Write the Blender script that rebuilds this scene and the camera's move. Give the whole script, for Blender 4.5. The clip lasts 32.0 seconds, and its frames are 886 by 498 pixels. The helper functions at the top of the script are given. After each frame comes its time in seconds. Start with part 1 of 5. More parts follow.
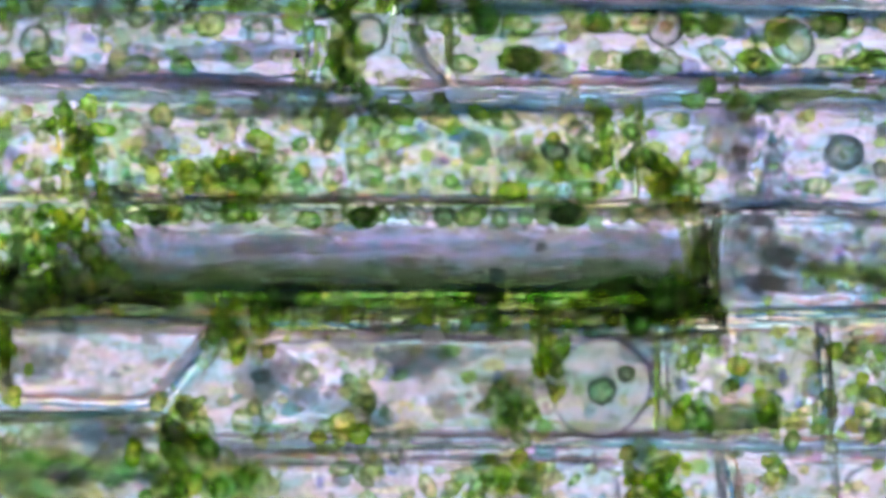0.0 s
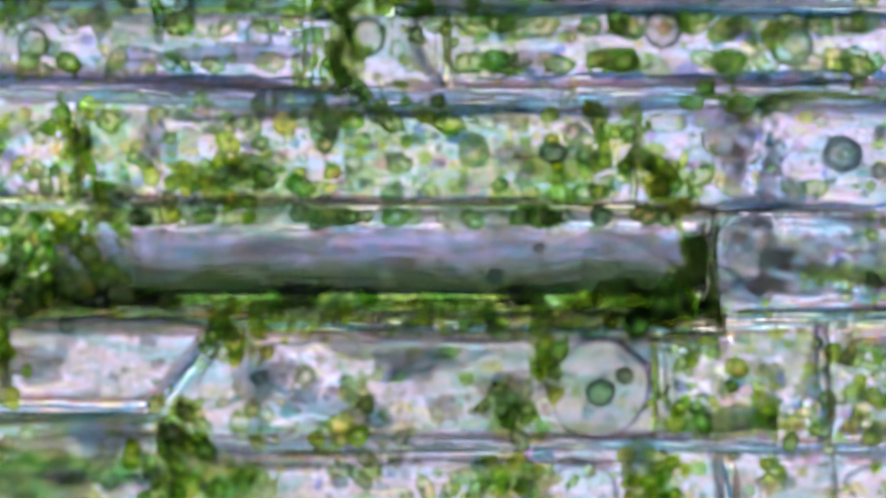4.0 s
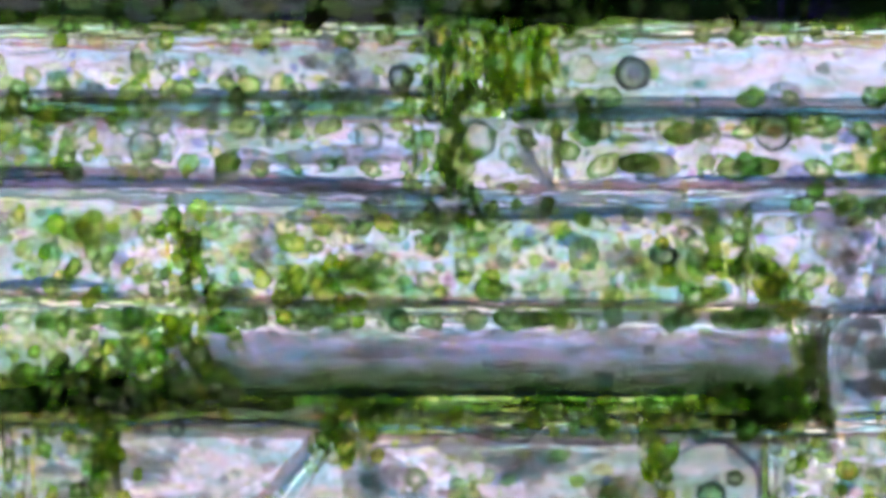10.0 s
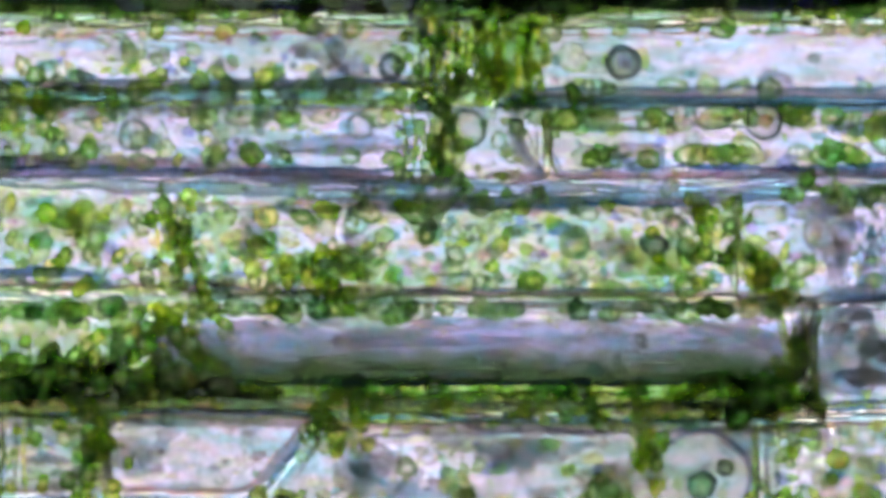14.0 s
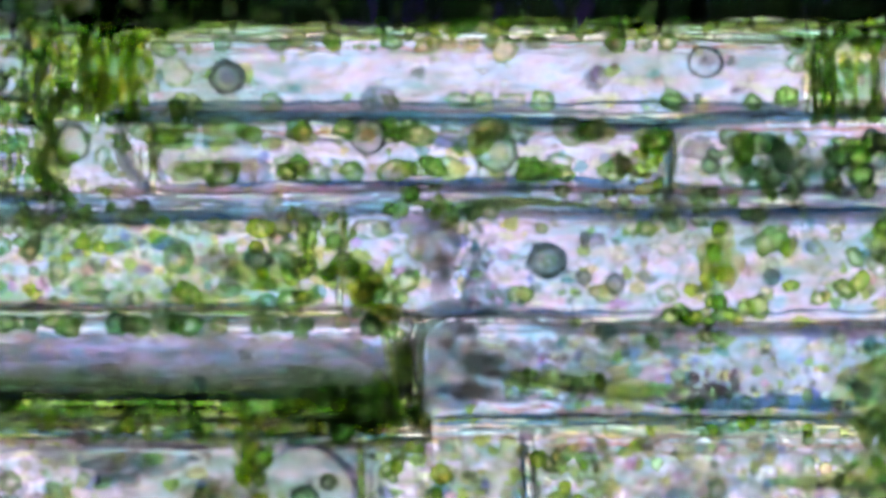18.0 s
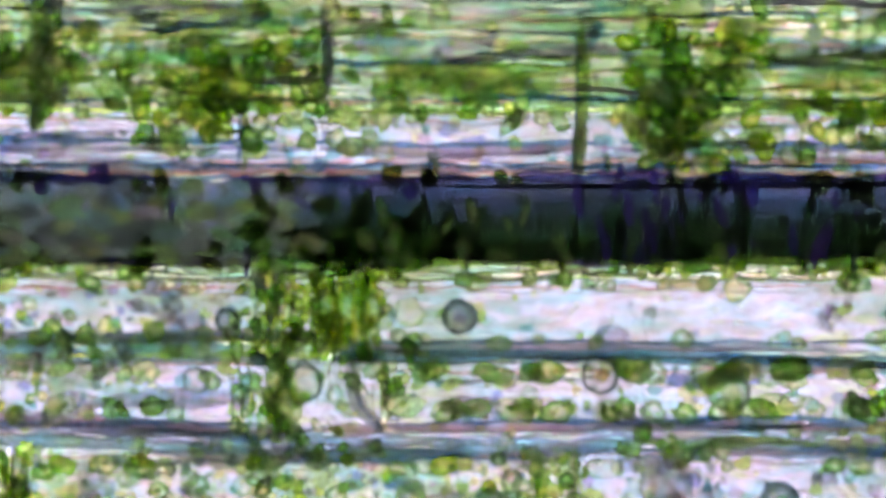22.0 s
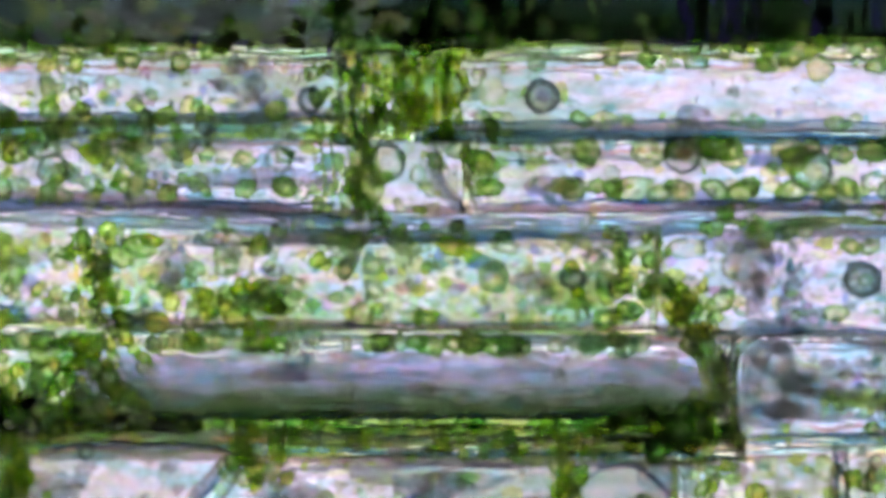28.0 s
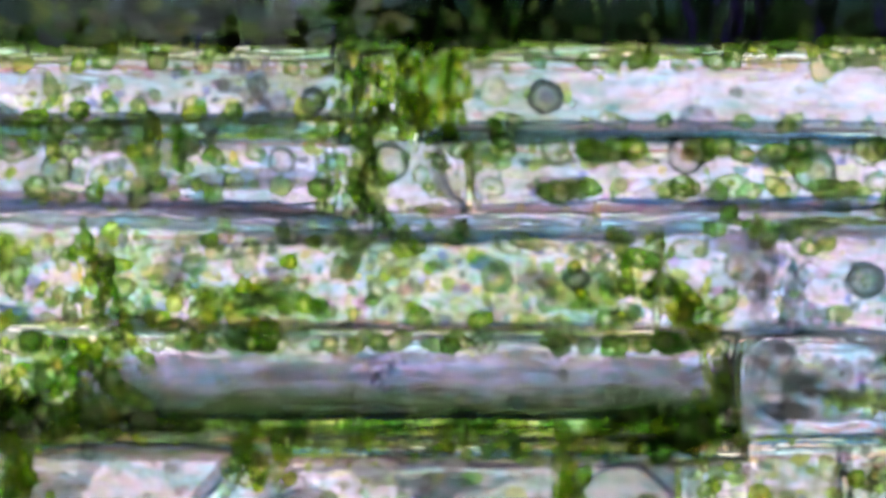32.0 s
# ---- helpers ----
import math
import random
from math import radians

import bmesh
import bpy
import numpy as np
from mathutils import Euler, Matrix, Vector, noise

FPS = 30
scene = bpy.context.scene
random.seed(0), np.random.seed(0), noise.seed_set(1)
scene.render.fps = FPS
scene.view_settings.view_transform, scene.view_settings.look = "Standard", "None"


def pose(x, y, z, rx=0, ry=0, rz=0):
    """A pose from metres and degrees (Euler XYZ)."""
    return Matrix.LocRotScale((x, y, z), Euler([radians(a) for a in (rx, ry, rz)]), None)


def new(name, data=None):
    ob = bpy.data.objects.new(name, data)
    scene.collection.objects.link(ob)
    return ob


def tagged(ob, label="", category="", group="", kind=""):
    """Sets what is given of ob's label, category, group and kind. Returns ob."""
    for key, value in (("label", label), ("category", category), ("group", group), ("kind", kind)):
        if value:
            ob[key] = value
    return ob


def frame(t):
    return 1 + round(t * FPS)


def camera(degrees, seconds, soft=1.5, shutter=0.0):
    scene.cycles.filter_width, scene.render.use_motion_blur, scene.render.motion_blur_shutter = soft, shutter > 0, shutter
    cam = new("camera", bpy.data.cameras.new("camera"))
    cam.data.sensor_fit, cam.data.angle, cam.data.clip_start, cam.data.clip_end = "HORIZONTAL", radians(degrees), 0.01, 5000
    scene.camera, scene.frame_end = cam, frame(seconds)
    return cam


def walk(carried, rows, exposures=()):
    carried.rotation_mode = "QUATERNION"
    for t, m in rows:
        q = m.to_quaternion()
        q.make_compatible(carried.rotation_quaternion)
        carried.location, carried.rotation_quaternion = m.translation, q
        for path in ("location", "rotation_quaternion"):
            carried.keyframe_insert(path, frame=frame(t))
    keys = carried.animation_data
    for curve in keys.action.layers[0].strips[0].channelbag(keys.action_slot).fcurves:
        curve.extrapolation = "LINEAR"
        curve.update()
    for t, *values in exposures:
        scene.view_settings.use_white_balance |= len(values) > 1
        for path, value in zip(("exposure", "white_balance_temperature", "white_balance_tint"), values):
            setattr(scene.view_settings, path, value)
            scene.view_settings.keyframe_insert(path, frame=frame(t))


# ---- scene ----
# A living water-weed leaf under a bright-field microscope, built as an enlarged model: 1 m in the model stands for about 100 micrometres.
# All plan numbers are model millimetres set to fit the camera's opening view, x to the right and y down the field; P()
# turns them into the world.
HEIGHT = 0.784 / math.tan(radians(6))
cam = camera(12, 32.0, soft=4.4)


def stage(dx, dy):
    """The camera's pose when the specimen has been slid by (dx, dy)."""
    return pose(-dx / 1000, dy / 1000, HEIGHT)


PATH = [
    (0, -0, -0), (0.5, -0.2, -0.1), (1, -0.4, -0), (1.5, -0.4, 0.1), (2, -0.8, 0.3), (2.5, -2.4, 0.2),
    (3, -2.2, 0.7), (3.5, -3.1, 1.7), (5.5, -2.5, 6.5), (6, -1.4, 6.5), (6.5, 2, 7.8), (7, 14.1, 14.4),
    (7.5, 33.5, 29.5), (8, 61.3, 53.2), (8.5, 97.7, 86.6), (9, 141.9, 125.9), (9.5, 178.8, 162.5), (10, 190.8, 183.5),
    (10.5, 189.9, 190.5), (11, 187.2, 191.8), (11.5, 185.8, 191), (12, 183.7, 188), (12.5, 181.4, 184), (13, 179.3, 177.9),
    (13.5, 176.8, 171.7), (14, 174.3, 164.5), (14.5, 173.1, 157.9), (15, 78.7, 92), (15.3, -84, -28), (15.5, -197.5, -121.4),
    (16, -312, -200), (17, -326, -203), (17.5, -327.4, -119.3), (17.7, -394, 22), (17.8, -446, 96), (18, -521.6, 190.3),
    (18.2, -576, 222), (18.5, -619.6, 244), (19, -623.4, 242.6), (19.5, -625, 242), (20, -627.1, 242.4), (20.5, -627.1, 242.1),
    (21, -529.8, 303.2), (21.5, -193, 576.5), (22, -113.2, 610.8), (22.5, -115.3, 581.2), (23, -115.1, 510.5), (23.5, -95.4, 384.3),
    (24, -58.3, 273), (24.5, -20.6, 227.6), (25, 8.8, 226.5), (25.5, 24.9, 226.5), (27.5, 30.3, 225.6), (28, 31.8, 223.6),
    (28.5, 31.7, 223.6), (29, 31.1, 224), (29.5, 31.7, 225.6), (30, 32.1, 224.3), (30.5, 32.2, 225), (31, 32.9, 224.3),
    (31.5, 36.3, 224.1), (32, 37.4, 224.4),
]
WHITE = [(0, 0.04, 6500, 10), (7, 0.06, 6500, 10), (12, 0.08, 6500, 10), (18.6, 0.06, 6450, 10), (20, 0.10, 6850, 10), (21, 0.14, 6900, 10), (21.5, 0.16, 6900, 10), (23, 0.18, 7000, 10), (24, 0.12, 6700, 10), (25.5, 0.12, 6850, 10), (28, 0.12, 6700, 10), (30, 0.12, 6800, 10), (32, 0.12, 6950, 10)]
walk(cam, [(t, stage(dx, dy)) for t, dx, dy in PATH], WHITE)

# ---- light: the condenser lamp far below the slide, and an added world fill that lifts the darks ----
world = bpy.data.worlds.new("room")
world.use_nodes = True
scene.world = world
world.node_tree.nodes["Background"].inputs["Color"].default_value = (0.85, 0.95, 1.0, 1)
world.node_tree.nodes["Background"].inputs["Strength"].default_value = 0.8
scene.view_settings.exposure = 0.0

LAMP_DEPTH = 8.0
LAMP_RADIUS = 2.5
HALO_RADIUS = 3.9


def P(x, y, z=0.0):
    return Vector(((x - 784) / 1000, (441 - y) / 1000, z / 1000))


# ---- materials ----
def nodes_of(name):
    m = bpy.data.materials.new(name)
    m.use_nodes = True
    nt = m.node_tree
    nt.nodes.clear()
    return m, nt, nt.nodes.new("ShaderNodeOutputMaterial")


def stained(name, dark, light, ior=1.1, rough=0.05, clear=0.9, scale=18.0, fine=90.0, bump=0.15, spread=0.35, stretch=(1, 1, 1), per_object=0.0, grain=0.35, mid=None, along=0.0, straight=0.0, chroma=0.9, rim=0.0, spots=0.0):
    """Living matter that light passes through: two tints mottled at two scales, with fine relief. clear: how much passes."""
    m, nt, out = nodes_of(name)
    n, l = nt.nodes, nt.links
    co = n.new("ShaderNodeTexCoord")
    mp = n.new("ShaderNodeMapping")
    mp.inputs["Scale"].default_value = stretch
    l.new(co.outputs["Object"], mp.inputs["Vector"])
    info = n.new("ShaderNodeObjectInfo")
    big = n.new("ShaderNodeTexNoise")
    big.noise_dimensions = "4D"
    big.inputs["Scale"].default_value = scale
    big.inputs["Detail"].default_value = 4
    small = n.new("ShaderNodeTexNoise")
    small.inputs["Scale"].default_value = fine
    small.inputs["Detail"].default_value = 3
    shift = n.new("ShaderNodeMath")
    shift.operation = "MULTIPLY"
    shift.inputs[1].default_value = 40
    l.new(info.outputs["Random"], shift.inputs[0])
    l.new(shift.outputs[0], big.inputs["W"])
    for t in (big, small):
        l.new(mp.outputs["Vector"], t.inputs["Vector"])
    mixf = n.new("ShaderNodeMath")
    mixf.operation = "MULTIPLY_ADD"
    mixf.inputs[1].default_value = grain
    l.new(small.outputs["Fac"], mixf.inputs[0])
    half = n.new("ShaderNodeMath")
    half.operation = "MULTIPLY"
    half.inputs[1].default_value = 1 - grain
    l.new(big.outputs["Fac"], half.inputs[0])
    l.new(half.outputs[0], mixf.inputs[2])
    fac = mixf.outputs[0]
    if per_object:
        own = n.new("ShaderNodeMath")
        own.operation = "MULTIPLY_ADD"
        own.inputs[1].default_value = per_object
        off = n.new("ShaderNodeMath")
        off.operation = "SUBTRACT"
        off.inputs[1].default_value = per_object / 2
        l.new(fac, off.inputs[0])
        l.new(info.outputs["Random"], own.inputs[0])
        l.new(off.outputs[0], own.inputs[2])
        fac = own.outputs[0]
    if spots:
        # round pale grains packed in the sap, their lens-bright look put into the tint
        grains = n.new("ShaderNodeTexVoronoi")
        grains.feature = "SMOOTH_F1"
        grains.inputs["Scale"].default_value = 26
        grains.inputs["Smoothness"].default_value = 0.15
        l.new(mp.outputs["Vector"], grains.inputs["Vector"])
        lift = n.new("ShaderNodeMath")
        lift.operation = "MULTIPLY_ADD"
        lift.inputs[1].default_value = -spots
        l.new(grains.outputs["Distance"], lift.inputs[0])
        raised = n.new("ShaderNodeMath")
        raised.operation = "ADD"
        raised.inputs[1].default_value = spots * 0.4
        l.new(fac, raised.inputs[0])
        l.new(raised.outputs[0], lift.inputs[2])
        fac = lift.outputs[0]
    # grades the tint across the cell, darker towards its lower side
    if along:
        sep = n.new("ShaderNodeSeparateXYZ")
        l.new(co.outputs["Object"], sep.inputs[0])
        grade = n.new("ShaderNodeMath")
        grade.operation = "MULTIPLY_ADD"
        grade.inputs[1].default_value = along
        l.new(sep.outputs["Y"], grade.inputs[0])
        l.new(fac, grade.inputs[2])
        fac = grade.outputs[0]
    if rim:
        # darkens the tint towards the outline: refraction's dark rim put into the colour
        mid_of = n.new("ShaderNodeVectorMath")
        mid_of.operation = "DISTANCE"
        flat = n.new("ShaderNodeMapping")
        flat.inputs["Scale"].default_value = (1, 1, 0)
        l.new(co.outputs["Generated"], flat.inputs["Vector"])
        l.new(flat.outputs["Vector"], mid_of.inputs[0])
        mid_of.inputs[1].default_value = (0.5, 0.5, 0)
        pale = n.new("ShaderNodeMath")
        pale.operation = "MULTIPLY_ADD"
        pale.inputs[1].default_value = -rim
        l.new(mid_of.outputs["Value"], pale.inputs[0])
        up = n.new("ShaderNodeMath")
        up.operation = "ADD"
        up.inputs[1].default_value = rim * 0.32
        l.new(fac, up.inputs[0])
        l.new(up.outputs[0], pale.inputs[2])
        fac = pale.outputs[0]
    ramp = n.new("ShaderNodeValToRGB")
    ramp.color_ramp.elements[0].position = 0.5 - spread / 2
    ramp.color_ramp.elements[1].position = 0.5 + spread / 2
    ramp.color_ramp.elements[0].color = (*dark, 1)
    ramp.color_ramp.elements[1].color = (*light, 1)
    for k, c in enumerate(mid or ()):
        ramp.color_ramp.elements.new(0.5 + spread * ((k + 1) / (len(mid) + 1) - 0.5)).color = (*c, 1)
    l.new(fac, ramp.inputs["Fac"])
    color = ramp.outputs["Color"]
    if chroma:
        # patches of teal, cream and rose multiplied into the tint
        hue = n.new("ShaderNodeTexNoise")
        hue.noise_dimensions = "4D"
        hue.inputs["Scale"].default_value = 26
        hue.inputs["Detail"].default_value = 2
        l.new(mp.outputs["Vector"], hue.inputs["Vector"])
        l.new(shift.outputs[0], hue.inputs["W"])
        tints = n.new("ShaderNodeValToRGB")
        tints.color_ramp.elements[0].position = 0.30
        tints.color_ramp.elements[1].position = 0.70
        tints.color_ramp.elements[0].color = (0.64, 0.96, 0.94, 1)
        tints.color_ramp.elements[1].color = (1.0, 0.98, 0.62, 1)
        for at, c in ((0.41, (0.78, 0.92, 1.0)), (0.47, (1.0, 0.98, 1.0)), (0.52, (1.0, 0.94, 1.0)), (0.58, (1.0, 0.82, 0.84)), (0.63, (1.0, 0.96, 0.78))):
            tints.color_ramp.elements.new(at).color = (*c, 1)
        l.new(hue.outputs["Fac"], tints.inputs["Fac"])
        by = n.new("ShaderNodeMixRGB")
        by.blend_type = "MULTIPLY"
        by.inputs["Fac"].default_value = chroma
        l.new(color, by.inputs["Color1"])
        l.new(tints.outputs["Color"], by.inputs["Color2"])
        color = by.outputs["Color"]
    bs = n.new("ShaderNodeBsdfPrincipled")
    bs.inputs["Roughness"].default_value = rough
    bs.inputs["IOR"].default_value = ior
    bs.inputs["Transmission Weight"].default_value = clear
    l.new(color, bs.inputs["Base Color"])
    bp = n.new("ShaderNodeBump")
    bp.inputs["Strength"].default_value = bump
    bp.inputs["Distance"].default_value = 0.02
    l.new(fac, bp.inputs["Height"])
    l.new(bp.outputs["Normal"], bs.inputs["Normal"])
    last = bs.outputs["BSDF"]
    if straight:
        # part of the light goes straight through, tinted once at each face
        root = n.new("ShaderNodeGamma")
        root.inputs["Gamma"].default_value = 0.5
        l.new(color, root.inputs["Color"])
        tr = n.new("ShaderNodeBsdfTransparent")
        l.new(root.outputs["Color"], tr.inputs["Color"])
        mx = n.new("ShaderNodeMixShader")
        mx.inputs["Fac"].default_value = straight
        l.new(last, mx.inputs[1])
        l.new(tr.outputs["BSDF"], mx.inputs[2])
        last = mx.outputs["Shader"]
    l.new(last, out.inputs["Surface"])
    return m


def lamp_material(name, strength):
    m, nt, out = nodes_of(name)
    em = nt.nodes.new("ShaderNodeEmission")
    em.inputs["Color"].default_value = (0.92, 1.0, 0.87, 1)
    em.inputs["Strength"].default_value = strength
    nt.links.new(em.outputs[0], out.inputs["Surface"])
    return m


GLASS = stained("slide_glass", (0.97, 0.97, 0.98), (1, 1, 1), ior=1.45, rough=0.0, clear=1.0, bump=0.0, chroma=0)
LILAC, PEARL, FOG = (0.475, 0.46, 0.61), (0.535, 0.52, 0.67), (0.36, 0.39, 0.47)
SAP = stained("cell_sap", (0.35, 0.41, 0.36), PEARL, ior=1.12, rough=0.02, scale=9, fine=64, grain=0.4, bump=0.6, spread=0.32, mid=[FOG, (0.54, 0.49, 0.67), LILAC], chroma=0.6)
SAP_BRIGHT = stained("cell_sap_bright", (0.37, 0.38, 0.49), (0.59, 0.56, 0.72), ior=1.12, rough=0.02, scale=8, fine=60, grain=0.45, bump=0.35, spread=0.36, mid=[(0.45, 0.44, 0.56), (0.52, 0.50, 0.65)], chroma=0.35)
SAP_GREY = stained("cell_sap_grey", (0.31, 0.33, 0.32), (0.60, 0.54, 0.67), ior=1.12, rough=0.03, scale=9, fine=64, grain=0.5, bump=0.6, spread=0.30, mid=[(0.41, 0.40, 0.45), (0.49, 0.45, 0.56)], chroma=0.5)
SAP_SPOTTED = stained("cell_sap_spotted", (0.27, 0.30, 0.28), (0.86, 0.80, 0.80), ior=1.12, rough=0.03, scale=10, fine=64, grain=0.4, bump=0.5, spread=0.40, mid=[(0.37, 0.38, 0.43), (0.47, 0.44, 0.56), (0.58, 0.53, 0.67)], chroma=0.45, spots=0.6)
SAP_LEAFY = stained("cell_sap_green_clouds", (0.30, 0.42, 0.18), PEARL, ior=1.12, rough=0.03, scale=9, fine=64, bump=0.6, spread=0.30, grain=0.45, mid=[(0.41, 0.48, 0.35), (0.50, 0.50, 0.56), (0.54, 0.49, 0.63)])
SAP_DULL = stained("cell_sap_dull", (0.20, 0.27, 0.15), (0.50, 0.48, 0.53), ior=1.12, rough=0.05, scale=9, fine=64, grain=0.45, bump=0.6, spread=0.30, mid=[(0.29, 0.35, 0.27), (0.36, 0.38, 0.37), (0.43, 0.42, 0.48)], stretch=(0.5, 1.4, 1))
SAP_EDGE = stained("cell_sap_edge", (0.14, 0.23, 0.06), (0.78, 0.62, 0.58), ior=1.12, rough=0.05, scale=9, fine=64, grain=0.5, bump=0.6, spread=0.26, mid=[(0.25, 0.34, 0.15), (0.28, 0.39, 0.32), (0.44, 0.46, 0.40), (0.58, 0.52, 0.46)], stretch=(0.22, 2.6, 1))
# the tube's bright top and dark foot: oblique lamp shading put into its tint
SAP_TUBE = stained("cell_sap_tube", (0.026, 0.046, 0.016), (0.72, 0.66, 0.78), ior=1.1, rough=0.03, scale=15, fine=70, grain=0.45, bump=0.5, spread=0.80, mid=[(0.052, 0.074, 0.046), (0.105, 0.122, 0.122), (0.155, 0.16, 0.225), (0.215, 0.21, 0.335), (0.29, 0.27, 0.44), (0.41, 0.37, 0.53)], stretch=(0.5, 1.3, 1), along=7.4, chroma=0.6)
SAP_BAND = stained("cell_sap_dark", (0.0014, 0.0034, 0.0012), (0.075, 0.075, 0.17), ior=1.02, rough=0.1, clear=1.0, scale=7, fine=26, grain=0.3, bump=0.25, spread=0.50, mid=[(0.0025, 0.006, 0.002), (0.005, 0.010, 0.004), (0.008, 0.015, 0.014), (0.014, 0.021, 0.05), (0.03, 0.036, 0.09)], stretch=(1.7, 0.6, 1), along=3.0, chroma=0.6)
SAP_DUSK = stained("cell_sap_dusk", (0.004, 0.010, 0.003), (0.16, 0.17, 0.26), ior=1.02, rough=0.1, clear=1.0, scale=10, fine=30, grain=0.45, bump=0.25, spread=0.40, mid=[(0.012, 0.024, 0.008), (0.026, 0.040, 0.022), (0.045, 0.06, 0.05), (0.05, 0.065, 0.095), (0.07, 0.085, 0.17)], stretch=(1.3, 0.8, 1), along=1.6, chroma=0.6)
FLOOR_GREEN = stained("cytoplasm_green_floor", (0.16, 0.28, 0.06), (0.64, 0.76, 0.38), ior=1.06, scale=16, fine=60, stretch=(0.6, 1.2, 1), straight=0.4)
UNDERLEAF = stained("lower_leaf", (0.24, 0.31, 0.19), (0.62, 0.60, 0.66), ior=1.05, rough=0.05, scale=5, fine=26, bump=0.3, spread=0.3, mid=[(0.40, 0.43, 0.42), (0.52, 0.50, 0.58)], stretch=(0.5, 1.6, 1), straight=1.0)
SAP_SMOOTH = stained("cell_sap_smooth", (0.20, 0.25, 0.20), (0.68, 0.64, 0.80), ior=1.1, rough=0.03, scale=7, fine=64, grain=0.35, bump=0.6, spread=0.32, mid=[(0.28, 0.33, 0.34), (0.38, 0.41, 0.52), (0.50, 0.49, 0.65)])
# wall tints; the blue, pink and pale ones also carry lens fringes and halos
BLUE_TINT = stained("wall_blue", (0.02, 0.08, 0.18), (0.32, 0.58, 0.82), ior=1.12, scale=12, fine=50, stretch=(0.4, 1.5, 1), straight=0.5)
TEAL_WALL = stained("wall_teal", (0.24, 0.42, 0.46), (0.76, 0.90, 0.92), ior=1.08, scale=16, fine=60, stretch=(0.4, 1.4, 1), straight=0.5)
DARK = stained("wall_dark", (0.12, 0.18, 0.17), (0.56, 0.58, 0.62), ior=1.15, scale=14, fine=60, stretch=(0.5, 1.5, 1), straight=0.5)
PINK = stained("wall_pink", (0.74, 0.46, 0.42), (1.0, 0.80, 0.74), ior=1.06, scale=12, fine=60, stretch=(0.4, 1.5, 1), straight=0.5)
PALE = stained("wall_pale", (0.45, 0.44, 0.50), (0.85, 0.80, 0.86), ior=1.04, scale=10, fine=60, stretch=(0.3, 1.5, 1))
OLIVE = stained("wall_olive", (0.16, 0.28, 0.06), (0.68, 0.80, 0.34), ior=1.12, scale=16, fine=70, stretch=(0.4, 1.5, 1), straight=0.6)
VEIL = stained("cytoplasm_violet", (0.36, 0.37, 0.47), (0.62, 0.57, 0.72), ior=1.03, scale=12, fine=50, stretch=(0.25, 1, 1), straight=0.5)
SLATE = stained("cytoplasm_grey_violet", (0.24, 0.29, 0.29), (0.52, 0.56, 0.58), ior=1.02, scale=16, fine=60, stretch=(0.7, 1, 1), straight=0.5)
SMOKE = stained("cytoplasm_slate", (0.04, 0.06, 0.05), (0.18, 0.20, 0.20), ior=1.04, scale=12, fine=50, stretch=(0.25, 1, 1))
MURK = stained("cytoplasm_bottle_green", (0.09, 0.16, 0.02), (0.40, 0.50, 0.14), ior=1.06, clear=1.0, scale=12, fine=50, stretch=(0.6, 1, 1), straight=0.4)
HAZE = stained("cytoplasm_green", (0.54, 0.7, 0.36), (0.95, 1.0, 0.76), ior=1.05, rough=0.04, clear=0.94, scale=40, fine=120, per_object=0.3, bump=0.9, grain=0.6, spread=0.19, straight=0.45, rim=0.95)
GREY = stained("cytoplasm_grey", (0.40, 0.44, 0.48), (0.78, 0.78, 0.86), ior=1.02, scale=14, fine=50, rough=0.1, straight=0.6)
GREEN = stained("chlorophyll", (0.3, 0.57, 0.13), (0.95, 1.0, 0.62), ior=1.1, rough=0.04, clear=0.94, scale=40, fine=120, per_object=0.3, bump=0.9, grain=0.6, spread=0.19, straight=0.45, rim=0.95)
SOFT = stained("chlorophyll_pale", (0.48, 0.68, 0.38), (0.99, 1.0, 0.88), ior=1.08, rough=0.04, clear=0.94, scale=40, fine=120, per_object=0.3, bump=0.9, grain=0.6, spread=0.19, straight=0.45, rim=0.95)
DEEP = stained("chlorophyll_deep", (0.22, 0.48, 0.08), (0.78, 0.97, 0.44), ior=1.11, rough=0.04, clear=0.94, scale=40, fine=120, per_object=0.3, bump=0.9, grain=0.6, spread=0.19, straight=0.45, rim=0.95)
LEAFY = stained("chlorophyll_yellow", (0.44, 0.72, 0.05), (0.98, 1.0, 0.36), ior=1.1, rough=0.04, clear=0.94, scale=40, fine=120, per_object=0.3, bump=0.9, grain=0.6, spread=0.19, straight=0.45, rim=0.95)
OIL = stained("oil", (0.84, 0.93, 0.52), (1.0, 1.0, 0.9), ior=1.2, rough=0.0, clear=1.0, scale=20, fine=60, per_object=0.4)
TEAL = stained("droplet_teal", (0.12, 0.19, 0.18), (0.52, 0.60, 0.60), ior=1.12, rough=0.05, scale=26, fine=80, grain=0.4, spread=0.24, bump=0.4, rim=1.1, straight=0.2)
CLEAR = stained("droplet_clear", (0.72, 0.74, 0.74), (0.98, 0.96, 1.0), ior=1.1, rough=0.03, scale=20, fine=80, straight=0.4, chroma=0.3)
SKIN = stained("nucleus_skin", (0.05, 0.10, 0.11), (0.26, 0.34, 0.36), ior=1.1, rough=0.1, scale=20, fine=80, straight=0.35)
EMERALD = stained("chlorophyll_emerald", (0.16, 0.34, 0.16), (0.66, 0.86, 0.54), ior=1.12, rough=0.05, clear=0.94, scale=40, fine=120, per_object=0.2, grain=0.5, spread=0.24, rim=0.7, straight=0.5)
RIM = stained("droplet_skin", (0.16, 0.24, 0.20), (0.44, 0.54, 0.48), ior=1.08, rough=0.1, scale=20, fine=80, straight=0.4)
